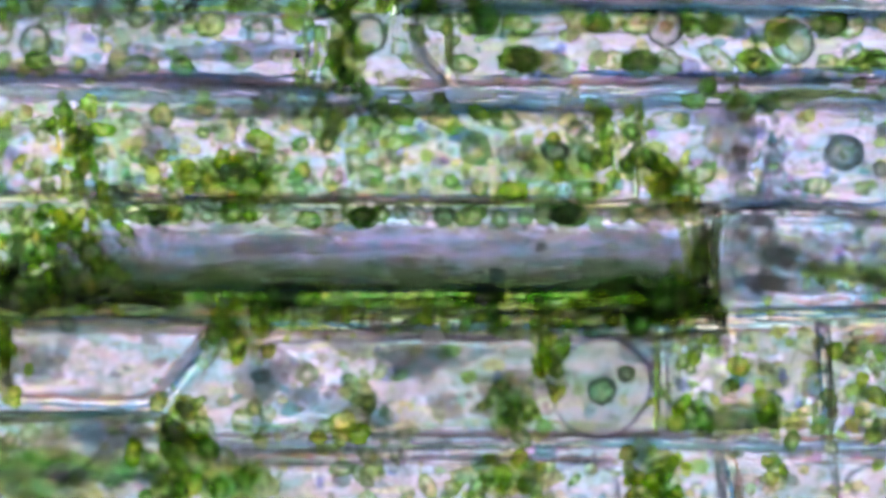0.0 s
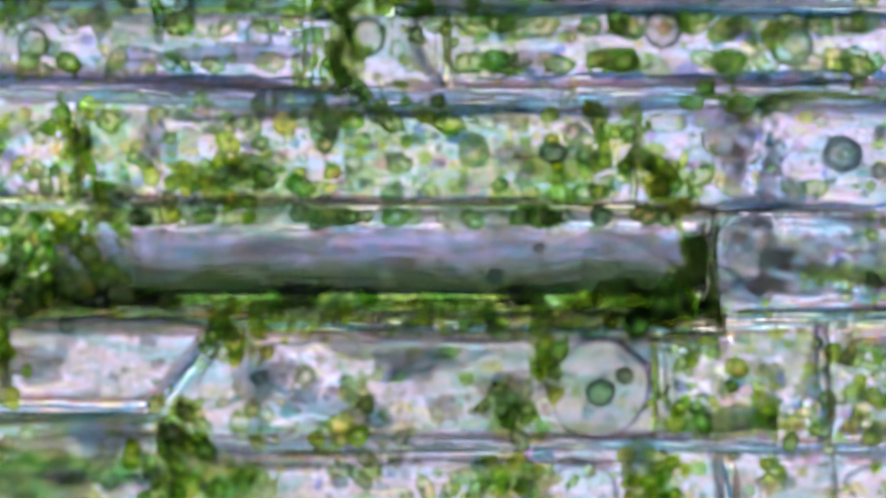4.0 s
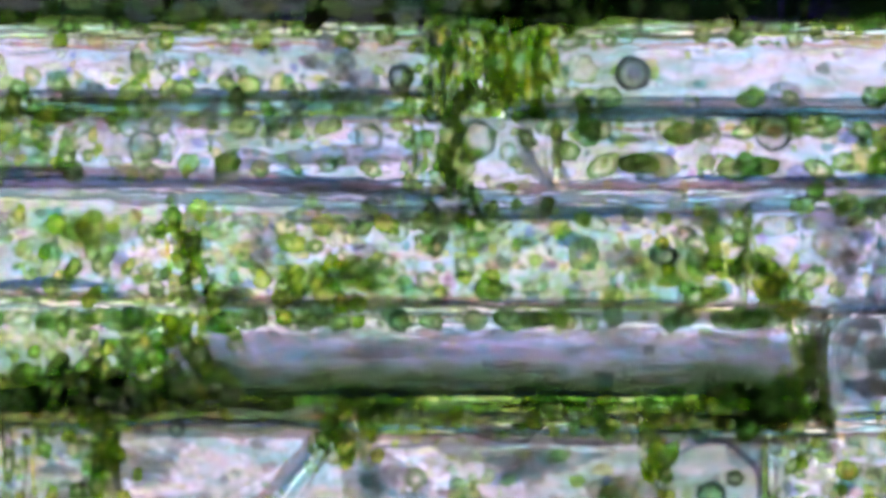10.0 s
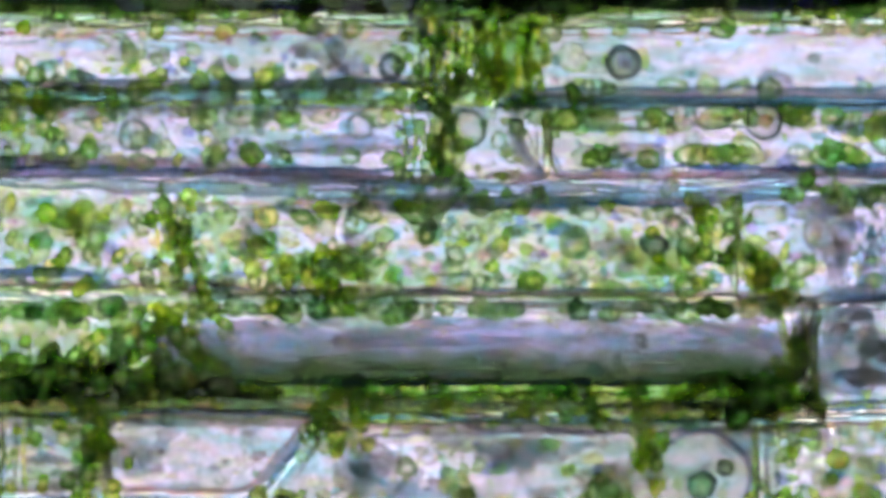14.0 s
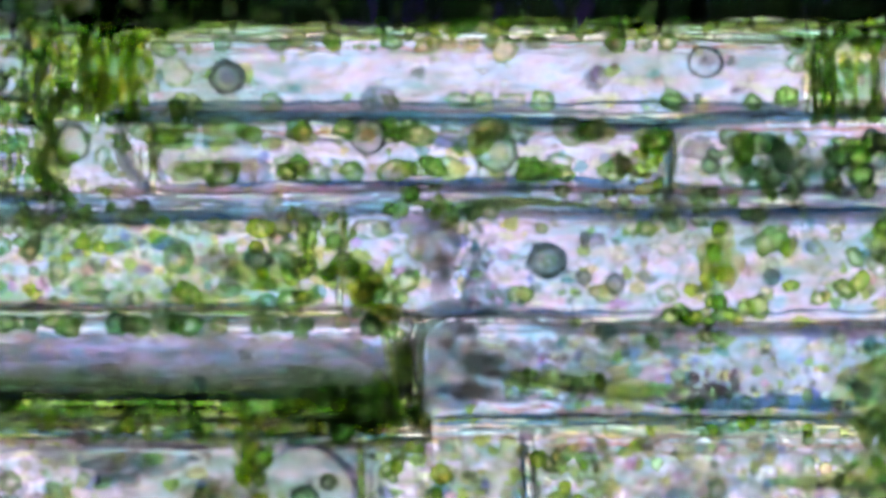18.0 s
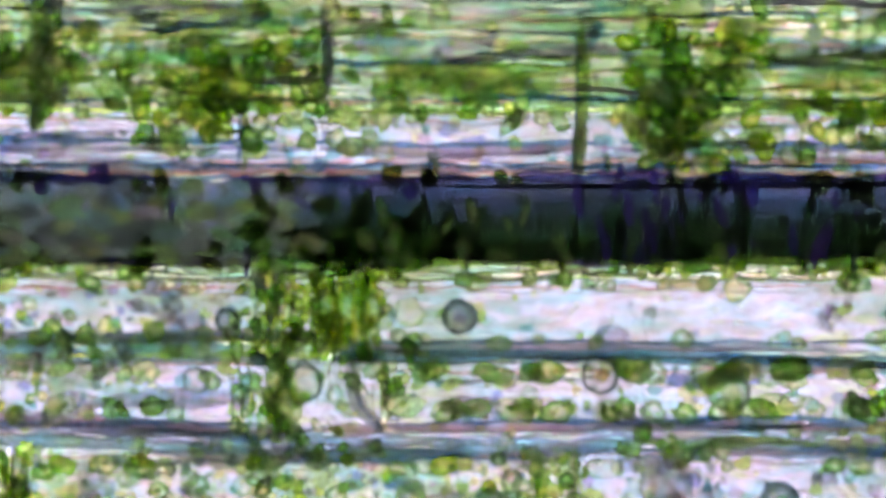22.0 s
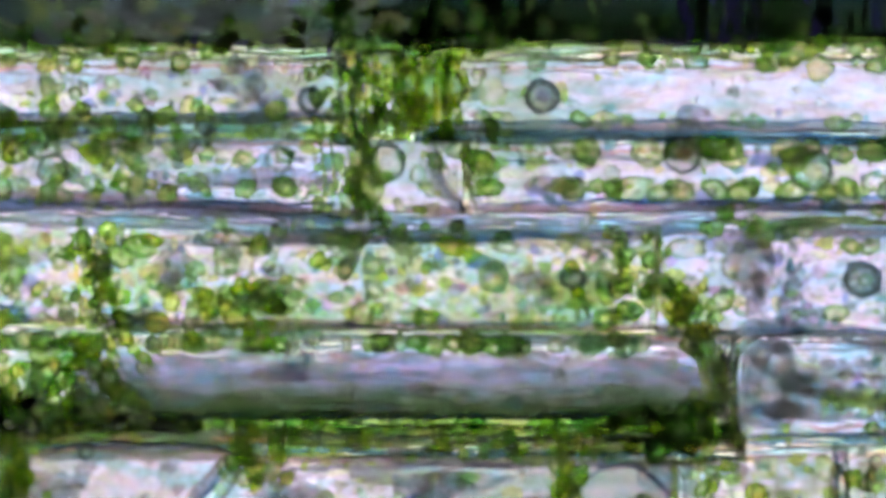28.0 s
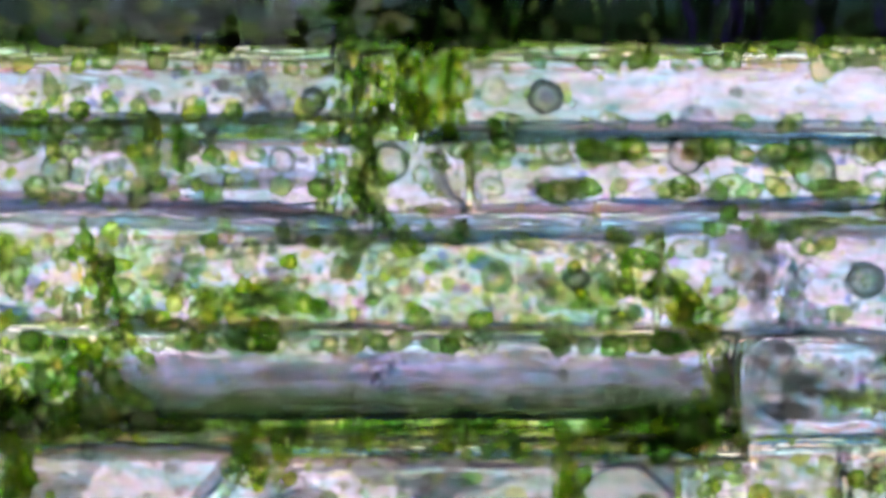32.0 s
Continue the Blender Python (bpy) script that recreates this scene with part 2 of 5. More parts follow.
BED = stained("middle_lamella", (0.45, 0.52, 0.36), (0.86, 0.80, 0.82), ior=1.03, scale=10, fine=50, stretch=(0.3, 1.4, 1), straight=0.5)
BED_DEEP = stained("middle_lamella_deep", (0.28, 0.34, 0.37), (0.58, 0.58, 0.68), ior=1.03, scale=12, fine=50, stretch=(0.4, 1.4, 1), straight=0.5)
CLOUD = stained("cytoplasm_cloud", (0.58, 0.62, 0.60), (0.80, 0.80, 0.84), ior=1.01, rough=0.05, scale=20, fine=70, straight=0.5)
MOSS = stained("cytoplasm_moss", (0.54, 0.70, 0.28), (0.86, 0.94, 0.64), ior=1.01, rough=0.05, scale=24, fine=80, straight=0.5, bump=0.2)
VIOLET = stained("crystal_violet", (0.42, 0.26, 0.46), (0.92, 0.76, 0.90), ior=1.18, rough=0.02, scale=30, fine=80, straight=0.5)
BLACK = stained("dark_metal", (0.004, 0.004, 0.005), (0.01, 0.01, 0.011), rough=0.6, clear=0.0, chroma=0)
AMBER = stained("amber_stain", (0.78, 0.54, 0.26), (0.98, 0.82, 0.56), ior=1.02, scale=14, fine=50, straight=0.6)
INK = stained("violet_sap", (0.02, 0.02, 0.16), (0.30, 0.22, 0.62), ior=1.03, scale=14, fine=50, stretch=(0.5, 1, 1), straight=0.5)
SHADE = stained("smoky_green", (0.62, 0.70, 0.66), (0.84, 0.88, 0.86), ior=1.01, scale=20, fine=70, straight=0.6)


def flecks_material():
    """Tiny flat grains of many faint tints."""
    m, nt, out = nodes_of("fleck")
    n, l = nt.nodes, nt.links
    geo = n.new("ShaderNodeNewGeometry")
    ramp = n.new("ShaderNodeValToRGB")
    ramp.color_ramp.interpolation = "CONSTANT"
    tints = ((0.66, 0.86, 0.86), (0.96, 0.86, 0.90), (0.98, 0.96, 0.76), (0.76, 0.79, 0.95), (0.76, 0.90, 0.58), (0.94, 0.82, 0.94), (0.66, 0.74, 0.70), (0.84, 0.93, 0.55))
    ramp.color_ramp.elements[0].color = (*tints[0], 1)
    ramp.color_ramp.elements[1].position = 7 / 8
    ramp.color_ramp.elements[1].color = (*tints[7], 1)
    for k in range(1, 7):
        ramp.color_ramp.elements.new(k / 8).color = (*tints[k], 1)
    l.new(geo.outputs["Random Per Island"], ramp.inputs["Fac"])
    tr = n.new("ShaderNodeBsdfTransparent")
    l.new(ramp.outputs["Color"], tr.inputs["Color"])
    bs = n.new("ShaderNodeBsdfPrincipled")
    bs.inputs["Transmission Weight"].default_value = 0.9
    bs.inputs["Roughness"].default_value = 0.05
    bs.inputs["IOR"].default_value = 1.1
    l.new(ramp.outputs["Color"], bs.inputs["Base Color"])
    mx = n.new("ShaderNodeMixShader")
    mx.inputs["Fac"].default_value = 0.85
    l.new(bs.outputs["BSDF"], mx.inputs[1])
    l.new(tr.outputs["BSDF"], mx.inputs[2])
    l.new(mx.outputs["Shader"], out.inputs["Surface"])
    return m


FLECK = flecks_material()
LAMP = lamp_material("lamp_glass", 3.9)
HALO_GLOW = lamp_material("lamp_rim_glass", 7.0)


# ---- building ----
def part(name, bm, material, parent=None, label="", smooth=True):
    me = bpy.data.meshes.new(name)
    if smooth:
        for f in bm.faces:
            f.smooth = len(f.verts) < 5
    bm.to_mesh(me)
    bm.free()
    me.materials.append(material)
    ob = new(name, me)
    if parent:
        ob.parent = parent
    if label:
        ob["label"] = label
    return ob


def thing(name, at, label, category, group="", kind=""):
    ob = new(name)
    ob.location = at
    ob.empty_display_size = 0.02
    return tagged(ob, label, category, group, kind)


def ring_body(outline, levels, bm=None):
    """A closed body: copies of an outline at (height, inset) levels, inset towards the inside along the outline's normals."""
    bm = bm or bmesh.new()
    n = len(outline)
    normals = []
    for i in range(n):
        d = outline[(i + 1) % n] - outline[i - 1]
        normals.append(Vector((-d.y, d.x)).normalized())
    rings = []
    for z, inset in levels:
        rings.append([bm.verts.new((p.x + m.x * inset / 1000, p.y + m.y * inset / 1000, z / 1000)) for p, m in zip(outline, normals)])
    for a, b in zip(rings, rings[1:]):
        for i in range(n):
            bm.faces.new((a[i], a[(i + 1) % n], b[(i + 1) % n], b[i]))
    bm.faces.new(reversed(rings[0]))
    bm.faces.new(rings[-1])
    bmesh.ops.recalc_face_normals(bm, faces=bm.faces)
    return bm


def rounded(w, h, r, steps=7, edge=60, wobble=3.0, seed=0):
    """A rounded rectangle of w x h mm about the origin, counter-clockwise, with a living unevenness."""
    r = min(r, w / 2 - 1, h / 2 - 1)
    pts = []
    corners = [(w / 2 - r, h / 2 - r, 0), (-w / 2 + r, h / 2 - r, 90), (-w / 2 + r, -h / 2 + r, 180), (w / 2 - r, -h / 2 + r, 270)]
    for k, (cx, cy, a0) in enumerate(corners):
        for i in range(steps + 1):
            a = radians(a0 + 90 * i / steps)
            pts.append(Vector((cx + r * math.cos(a), cy + r * math.sin(a))))
        nx, ny, na = corners[(k + 1) % 4]
        q = Vector((nx + r * math.cos(radians(na)), ny + r * math.sin(radians(na))))
        p = pts[-1].copy()
        m = max(1, int((q - p).length / edge))
        pts += [p.lerp(q, i / m) for i in range(1, m)]
    out = []
    for p in pts:
        v = noise.noise_vector(Vector((p.x / 70, p.y / 70, seed * 7.3)))
        out.append(Vector(((p.x + v.x * wobble) / 1000, (p.y + v.y * wobble) / 1000)))
    return out


def smooth_line(points, step=14):
    """Catmull-Rom through a few plan points."""
    pts = [Vector(p) for p in points]
    pts = [2 * pts[0] - pts[1]] + pts + [2 * pts[-1] - pts[-2]]
    out = []
    for a, b, c, d in zip(pts, pts[1:], pts[2:], pts[3:]):
        m = max(2, int((c - b).length / step))
        for i in range(m):
            t = i / m
            out.append(0.5 * ((2 * b) + (c - a) * t + (2 * a - 5 * b + 4 * c - d) * t * t + (3 * b - a - 3 * c + d) * t ** 3))
    out.append(pts[-2])
    return out


def strand(line, width, height, base=0.0, offset=0.0, wobble=1.5, seed=0, vary=0.3, taper=True, origin=(0, 0)):
    """A rod of soft section that follows a plan line: width and height in mm, base its underside."""
    bm = bmesh.new()
    n = len(line)
    prof = [(-0.5, 0.0), (-0.5, 0.45), (-0.3, 0.85), (0, 1.0), (0.3, 0.85), (0.5, 0.45), (0.5, 0.0)]
    rows = []
    for i, p in enumerate(line):
        d = (line[min(i + 1, n - 1)] - line[max(i - 1, 0)]).normalized()
        nn = Vector((-d.y, d.x))
        wv = noise.noise(Vector((p.x / 60, p.y / 60, seed * 3.7))) + 0.7 * noise.noise(Vector((p.x / 19, p.y / 19, seed * 2.3 + 4)))
        ww = width * (1 + vary * noise.noise(Vector((p.x / 45, p.y / 45, seed * 5.1 + 9))) + 0.5 * vary * noise.noise(Vector((p.x / 14, p.y / 14, seed * 4.1))))
        if taper:
            ww *= min(1.0, 0.35 + 0.65 * min(i, n - 1 - i) / 3)
        c = p + nn * (offset + wv * wobble)
        row = []
        for u, v in prof:
            q = c + nn * (u * ww)
            w = P(q.x, q.y, base + v * height)
            row.append(bm.verts.new((w.x - origin[0], w.y - origin[1], w.z)))
        rows.append(row)
    for a, b in zip(rows, rows[1:]):
        for j in range(len(prof)):
            k = (j + 1) % len(prof)
            bm.faces.new((a[j], a[k], b[k], b[j]))
    bm.faces.new(rows[0])
    bm.faces.new(list(reversed(rows[-1])))
    bmesh.ops.recalc_face_normals(bm, faces=bm.faces)
    return bm


def blob(rx, ry, rz, seg=16, rings=8, lump=0.08, seed=0, dent=0.0, flat=2.0):
    """A lens-shaped body resting on z = 0, a little lumpy; dent sinks its middle."""
    bm = bmesh.new()
    bmesh.ops.create_uvsphere(bm, u_segments=seg, v_segments=rings, radius=1)
    for v in bm.verts:
        k = 1 + lump * noise.noise(v.co * 1.6 + Vector((seed * 3.1, seed, 0)))
        rho = min(1.0, math.hypot(v.co.x, v.co.y))
        z = math.copysign(math.sqrt(max(0.0, 1 - rho ** flat)), v.co.z)
        if dent and z > 0:
            z *= 1 - dent * math.exp(-(v.co.x ** 2 + v.co.y ** 2) / 0.18)
        v.co = Vector((v.co.x * k * rx / 1000, v.co.y * k * ry / 1000, (z * k + 1) * rz / 1000))
    return bm


# ---- the setting: lamp, slide ----
bm = bmesh.new()
bmesh.ops.create_circle(bm, cap_ends=True, segments=64, radius=LAMP_RADIUS)
lamp = part("backdrop", bm, LAMP, smooth=False)
lamp.location = (0, 0, -LAMP_DEPTH)
tagged(lamp, "glowing lilac-white disc of the microscope's condenser lamp", "lamp", kind="structure")

# glowing ring added round the lamp so refracting edges catch bright halos
bm = bmesh.new()
rings = [[bm.verts.new((q * math.cos(2 * math.pi * i / 64), q * math.sin(2 * math.pi * i / 64), 0)) for i in range(64)] for q in (LAMP_RADIUS, HALO_RADIUS)]
for i in range(64):
    bm.faces.new((rings[0][i - 1], rings[1][i - 1], rings[1][i], rings[0][i]))
halo = part("backdrop", bm, HALO_GLOW, smooth=False)
halo.location = (0, 0, -LAMP_DEPTH)
tagged(halo, "added glowing ring round the lamp for halos at refracting edges", "lamp", kind="structure")

# unseen black sheet, added to keep the world's light from coming up underneath
bm = bmesh.new()
bmesh.ops.create_grid(bm, x_segments=1, y_segments=1, size=60)
base = part("floor", bm, BLACK, smooth=False)
base.location = (0, 0, -LAMP_DEPTH - 0.1)
tagged(base, "unseen black sheet behind the lamp, blocking world light from below", "microscope foot", kind="structure")

bm = ring_body([Vector(p) for p in ((-2.2, -1.4), (2.4, -1.4), (2.4, 1.6), (-2.2, 1.6))], [(-40, 0), (0, 0)])
slide = part("ground", bm, GLASS, smooth=False)
tagged(slide, "clear glass microscope slide under the leaf", "slide", kind="structure")

# lower leaf layer, also added to dim bare lamp light between cells
bm = ring_body([Vector(p) for p in ((-1.9, -1.25), (2.1, -1.25), (2.1, 1.45), (-1.9, 1.45))], [(1, 0), (3, 0)])
under = part("lower_leaf_layer", bm, UNDERLEAF, smooth=False)
tagged(under, "thin mottled lower layer of the leaf on the slide", "leaf layer")

SAP_TOP = 46


def cell(x0, x1, y0, y1, sap=SAP, r=16, label="", top=SAP_TOP, slope=12, seed=0, wobble=4, patches=(), count=0.3):
    """One plant cell resting on the slide: its sap, thin tinted lines along its sides that copy lens colour fringes,
    and soft patches of cytoplasm.
    """
    cx, cy = (x0 + x1) / 2, (y0 + y1) / 2
    w, h = x1 - x0, y1 - y0
    at = P(cx, cy)
    ob = thing("plant_cell", at, label or "long see-through lilac leaf cell lying on the slide", "plant cell", "leaf cells")
    part("sap", ring_body(rounded(w, h, r, seed=seed, wobble=wobble), [(5, 3), (top * 0.4, 0), (top * 0.8, slope * 0.35), (top, slope)]), sap, ob)
    dice = random.Random(seed * 31 + 5)
    if w > 3 * h and top == SAP_TOP:
        for y, mat in ((y0 + slope + 3, PINK), (y1 - slope - 3, BLUE_TINT), (y0 + slope + 14, PALE)):
            line = smooth_line([(x0 + r, y), (x0 + w * 0.3, y + dice.uniform(-4, 4)), (x0 + w * 0.7, y + dice.uniform(-4, 4)), (x1 - r, y)], 20)
            part("membrane", strand(line, dice.uniform(3, 6), 7, top - 3, seed=seed + y * 0.1, wobble=6, vary=0.9, origin=(at.x, at.y)), mat, ob)
    else:
        for x, mat in ((x0 + slope + 2, VEIL), (x1 - slope - 2, PALE)):
            line = smooth_line([(x, y0 + r), (x + dice.uniform(-3, 3), cy), (x, y1 - r)], 20)
            part("membrane", strand(line, 5, 7, top - 3, seed=seed + x * 0.1, wobble=5, vary=0.9, origin=(at.x, at.y)), mat, ob)
    for i in range(int(count * w * h / 9000)):
        rx, ry = dice.uniform(22, 80), dice.uniform(9, 24)
        u, v = dice.uniform(-w / 2 + rx, w / 2 - rx), dice.uniform(-1, 1) * max(0, h / 2 - ry - 10)
        c = part("cytoplasm", blob(rx, ry, dice.uniform(2, 5), 14, 6, 0.7, dice.uniform(0, 90)), dice.choice(patches or (GREY, CLEAR, CLEAR)), ob)
        c.location = (u / 1000, -v / 1000, (top - 1) / 1000)
    return ob


def wall(points, wall_lines, label, seed=0, name="cell_wall", bed=BED):
    """A wall between cells: parallel tinted lines (offset, width, height, material) along a plan line; pink, blue and
    pale ones copy lens fringes and halos.
    """
    line = smooth_line(points)
    mid = line[len(line) // 2]
    at = P(mid.x, mid.y)
    ob = thing(name, at, label, "cell wall", "cell walls")
    # tinted strip added under the wall to dim lamp glare in the gaps
    if bed and len(wall_lines) > 2:
        lo, hi = min(o - w / 2 for o, w, _, _ in wall_lines), max(o + w / 2 for o, w, _, _ in wall_lines)
        part("middle_lamella", strand(line, hi - lo + 10, 5, 3.5, (lo + hi) / 2, seed=seed, vary=0.1, origin=(at.x, at.y)), bed, ob)
    for i, (off, w, h, mat) in enumerate(wall_lines):
        part("lamella", strand(line, w, (h - 8) * 0.75, 8, off, seed=seed + i * 0.37, wobble=4, origin=(at.x, at.y)), mat, ob)
    return ob


# rows of cells, from the top of the field to the bottom
XL, XR = -330, 2330
EDGE = "long dull green-grey leaf cell at the leaf's edge"
cell(XL, 690, -700, -418, SAP_EDGE, seed=1, patches=(GREY, CLEAR), label=EDGE)
cell(694, XR, -700, -418, SAP_EDGE, seed=2, patches=(GREY, CLEAR), label=EDGE)
cell(XL, 1130, -414, -303, SAP_BRIGHT, seed=3, label="long pale leaf cell above the dark cell")
cell(1140, XR, -412, -305, SAP, seed=4, label="long pale leaf cell above the dark cell")
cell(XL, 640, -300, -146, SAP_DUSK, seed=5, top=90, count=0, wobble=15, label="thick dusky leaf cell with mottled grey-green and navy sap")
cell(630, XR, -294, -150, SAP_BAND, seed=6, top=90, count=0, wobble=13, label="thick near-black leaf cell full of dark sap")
cell(XL, 668, -118, -4, SAP_BRIGHT, seed=6)
cell(676, 1945, -118, 12, SAP_BRIGHT, seed=7, count=0, label="long bright lilac leaf cell with floating droplets")
cell(1955, 2074, -118, 8, SAP_EDGE, seed=8, patches=(HAZE, LEAFY), label="short leaf cell crammed with green rows")
cell(2082, XR, -118, 8, SAP_BRIGHT, seed=29)
cell(XL, 602, 20, 150, SAP, seed=9)
cell(610, 786, 24, 156, SAP_BRIGHT, r=20, seed=10, label="short clear wedge-shaped leaf cell")
cell(796, 1688, 30, 152, SAP_BRIGHT, seed=11)
cell(1702, XR, 28, 156, SAP, seed=12)
cell(XL, 140, 170, 344, SAP_LEAFY, seed=13)
cell(146, 1121, 182, 362, SAP_LEAFY, seed=14, label="leaf cell crowded with green chloroplasts")
cell(1125, XR, 178, 374, SAP, seed=15, label="long lilac leaf cell with round droplets")
cell(XL, 94, 366, 520, SAP_LEAFY, r=12, slope=2, seed=17, label="yellow-green crowded part of a long leaf cell")
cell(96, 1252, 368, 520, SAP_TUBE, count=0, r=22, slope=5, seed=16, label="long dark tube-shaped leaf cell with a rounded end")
cell(1257, XR, 378, 552, SAP_SMOOTH, r=30, slope=2, seed=18, label="grey-lilac leaf cell with a bulging folded end")
cell(XL, 24, 562, 706, SAP_DULL, seed=19, patches=(GREY, CLEAR))
cell(1164, 1450, 582, 774, SAP_SPOTTED, seed=22, label="short leaf cell packed with pale round grains")
cell(1464, XR, 582, 774, SAP_SPOTTED, seed=23, label="long leaf cell packed with pale round grains")
cell(XL, 300, 726, 984, SAP_DULL, seed=24, patches=(GREY, CLEAR))
cell(310, 1110, 792, 984, SAP_GREY, seed=25)
cell(1116, 1284, 794, 984, SAP_LEAFY, seed=26)
cell(1300, XR, 794, 984, SAP_GREY, seed=27)
cell(XL, XR, 998, 1270, SAP_DULL, seed=28, patches=(GREY, CLEAR))
# the two cells that meet at a slanting wall
outline = [Vector((p[0] / 1000, -p[1] / 1000)) for p in reversed(smooth_line([(-478, -92), (-200, -96), (80, -98), (262, -98), (278, -88), (284, 0), (280, 88), (264, 98), (-100, 98), (-560, 98), (-572, 86), (-540, 20), (-500, -40), (-478, -92)], 24)[:-1])]
broad = thing("plant_cell", P(872, 676), "broad grey-lilac leaf cell with a slanting end", "plant cell", "leaf cells")
part("sap", ring_body(outline, [(5, 1), (18, 0), (36, 2), (SAP_TOP, 5)]), SAP_GREY, broad)
for x, y, rx, ry in ((-300, 30, 80, 26), (-120, -50, 90, 20), (40, 10, 70, 30)):
    q = part("cytoplasm", blob(rx, ry, 3, 20, 6, 0.5, x), CLOUD, broad)
    q.location = (x / 1000, -y / 1000, (SAP_TOP - 1) / 1000)
outline = [Vector((p[0] / 1000, -p[1] / 1000)) for p in reversed(smooth_line([(-170, -58), (-60, -76), (100, -76), (185, -64), (190, -50), (140, 20), (95, 66), (60, 74), (-60, 72), (-160, 68), (-180, 20), (-170, -58)], 22)[:-1])]
tip = thing("plant_cell", P(190, 634), "clear lilac leaf cell with a slanting end", "plant cell", "leaf cells")
part("sap", ring_body(outline, [(5, 1), (18, 0), (36, 2), (SAP_TOP, 5)]), SAP_GREY, tip)
for q in ([(20, 700), (120, 702), (250, 702), (312, 640), (360, 590)], [(30, 570), (150, 566), (290, 566), (364, 576)]):
    part("membrane", strand(smooth_line(q, 20), 5, 7, SAP_TOP - 3, seed=q[0][0], wobble=5, vary=0.8, origin=(tip.location.x, tip.location.y)), PINK, tip)

THICK = [(-17, 9, 40, PINK), (-9, 5, 50, DARK), (-1, 8, 36, GREY), (7, 6, 40, VEIL), (14, 6, 50, DARK), (22, 11, 44, TEAL_WALL), (31, 9, 40, TEAL_WALL)]
BLUE = "thick dark blue wall with a pale edge"
wall([(XL, -300), (600, -300), (1500, -298), (XR, -292)], [(-10, 8, 50, PALE), (-3, 6, 60, PINK), (4, 8, 60, BLUE_TINT)], "blue and pink wall above the dark cell", 1)
wall([(XL, -134), (400, -133), (1200, -136), (XR, -133)], [(0, 44, 14, BED), (-12, 14, 16, OLIVE)], "olive bed of wall under the dark cell", 12, "wall_strip")
STRIPES = ((-150, 8, DARK), (-143, 6, OLIVE), (-137, 4, PALE), (-132, 5, OLIVE), (-126, 4, DARK), (-121, 4, PALE), (-116, 6, OLIVE))
for k, (y, w, m) in enumerate(STRIPES):
    wall([(x, y + 4 * math.sin(x * 0.013 + k * 0.3) + 3 * math.sin(x * 0.041 + k)) for x in range(XL, XR + 1, 95)], [(0, w, 64 + 2 * (k % 3), m)], "thin olive strip of wall under the dark cell", 2 + k * 0.21, "wall_strip")
wall([(XL, 2), (200, 6), (560, 2), (690, 12)], [(-22, 9, 58, GREY), (-11, 10, 60, OLIVE), (1, 10, 60, TEAL_WALL), (13, 10, 60, OLIVE), (24, 9, 58, TEAL_WALL)], "broad blurred blue-green wall", 3)
wall([(700, 14), (860, 16), (1300, 18), (1690, 29), (1730, 22), (1800, 18), (1960, 12), (XR, 6)], [(-18, 6, 50, PALE), (-11, 5, 50, PALE), (-3, 10, 64, BLUE_TINT), (3, 6, 78, DARK), (6, 12, 66, BLUE_TINT), (15, 5, 50, PALE)], BLUE, 4)
wall([(XL, 130), (0, 138), (300, 150), (600, 170), (800, 164), (1100, 160), (1250, 152), (1700, 162), (XR, 164)], THICK, "pink, dark and blue layered wall", 5, bed=BED_DEEP)
wall([(XL, 344), (240, 354), (600, 360), (900, 364), (1240, 370), (1266, 376)], [(-12, 4, 50, PINK), (-7, 4, 54, DARK), (-1, 5, 44, OLIVE), (4, 3, 50, PALE), (8, 3, 56, DARK), (14, 8, 50, TEAL_WALL)], "thin double wall with a pink line", 6)
wall([(1262, 374), (1285, 362), (1330, 357), (1400, 360), (1470, 368), (1560, 382), (1800, 386), (2100, 385), (XR, 384)], [(-11, 5, 50, PALE), (-5, 4, 62, DARK), (2, 8, 58, TEAL_WALL), (8, 4, 60, DARK), (14, 6, 50, PALE)], "thin teal double wall over a bulging cell end", 6.3, bed=CLOUD)
wall([(XL, 548), (300, 550), (700, 560), (1240, 566), (1270, 566)], [(-22, 8, 60, OLIVE), (-13, 7, 60, DARK), (-5, 7, 62, VEIL), (2, 5, 60, PINK), (9, 6, 66, DARK), (17, 8, 60, BLUE_TINT), (25, 6, 60, OLIVE), (33, 9, 50, PALE)], "dark striped wall with a pale lower edge", 7)
wall([(1266, 566), (1500, 562), (1900, 560), (XR, 560)], [(-13, 8, 50, OLIVE), (-5, 7, 52, BLUE_TINT), (2, 5, 50, DARK), (9, 6, 50, TEAL_WALL), (17, 7, 44, PALE), (23, 3, 44, PINK)], "blue and pink wall with a pale edge", 11)
wall([(292, 784), (395, 783), (700, 780), (1100, 775), (1400, 784), (1800, 782), (XR, 780)], [(-10, 6, 40, PINK), (-4, 4, 44, DARK), (3, 6, 40, VEIL), (10, 6, 40, TEAL_WALL), (17, 6, 36, GREY)], "faint pink and dark wall", 8, bed=BED_DEEP)
wall([(XL, 714), (100, 714), (262, 712), (330, 650), (386, 568)], [(-12, 5, 40, PINK), (-5, 5, 40, PALE), (2, 5, 50, BLUE_TINT), (9, 7, 40, GREY), (17, 8, 50, TEAL_WALL), (26, 10, 34, TEAL_WALL)], "bright slanting wall of a clear cell", 9, bed=CLOUD)
wall([(XL, 990), (800, 990), (1500, 985), (XR, 990)], [(-8, 8, 40, PINK), (0, 7, 40, VEIL), (8, 9, 44, TEAL_WALL)], "blue and pink wall", 10, bed=BED_DEEP)
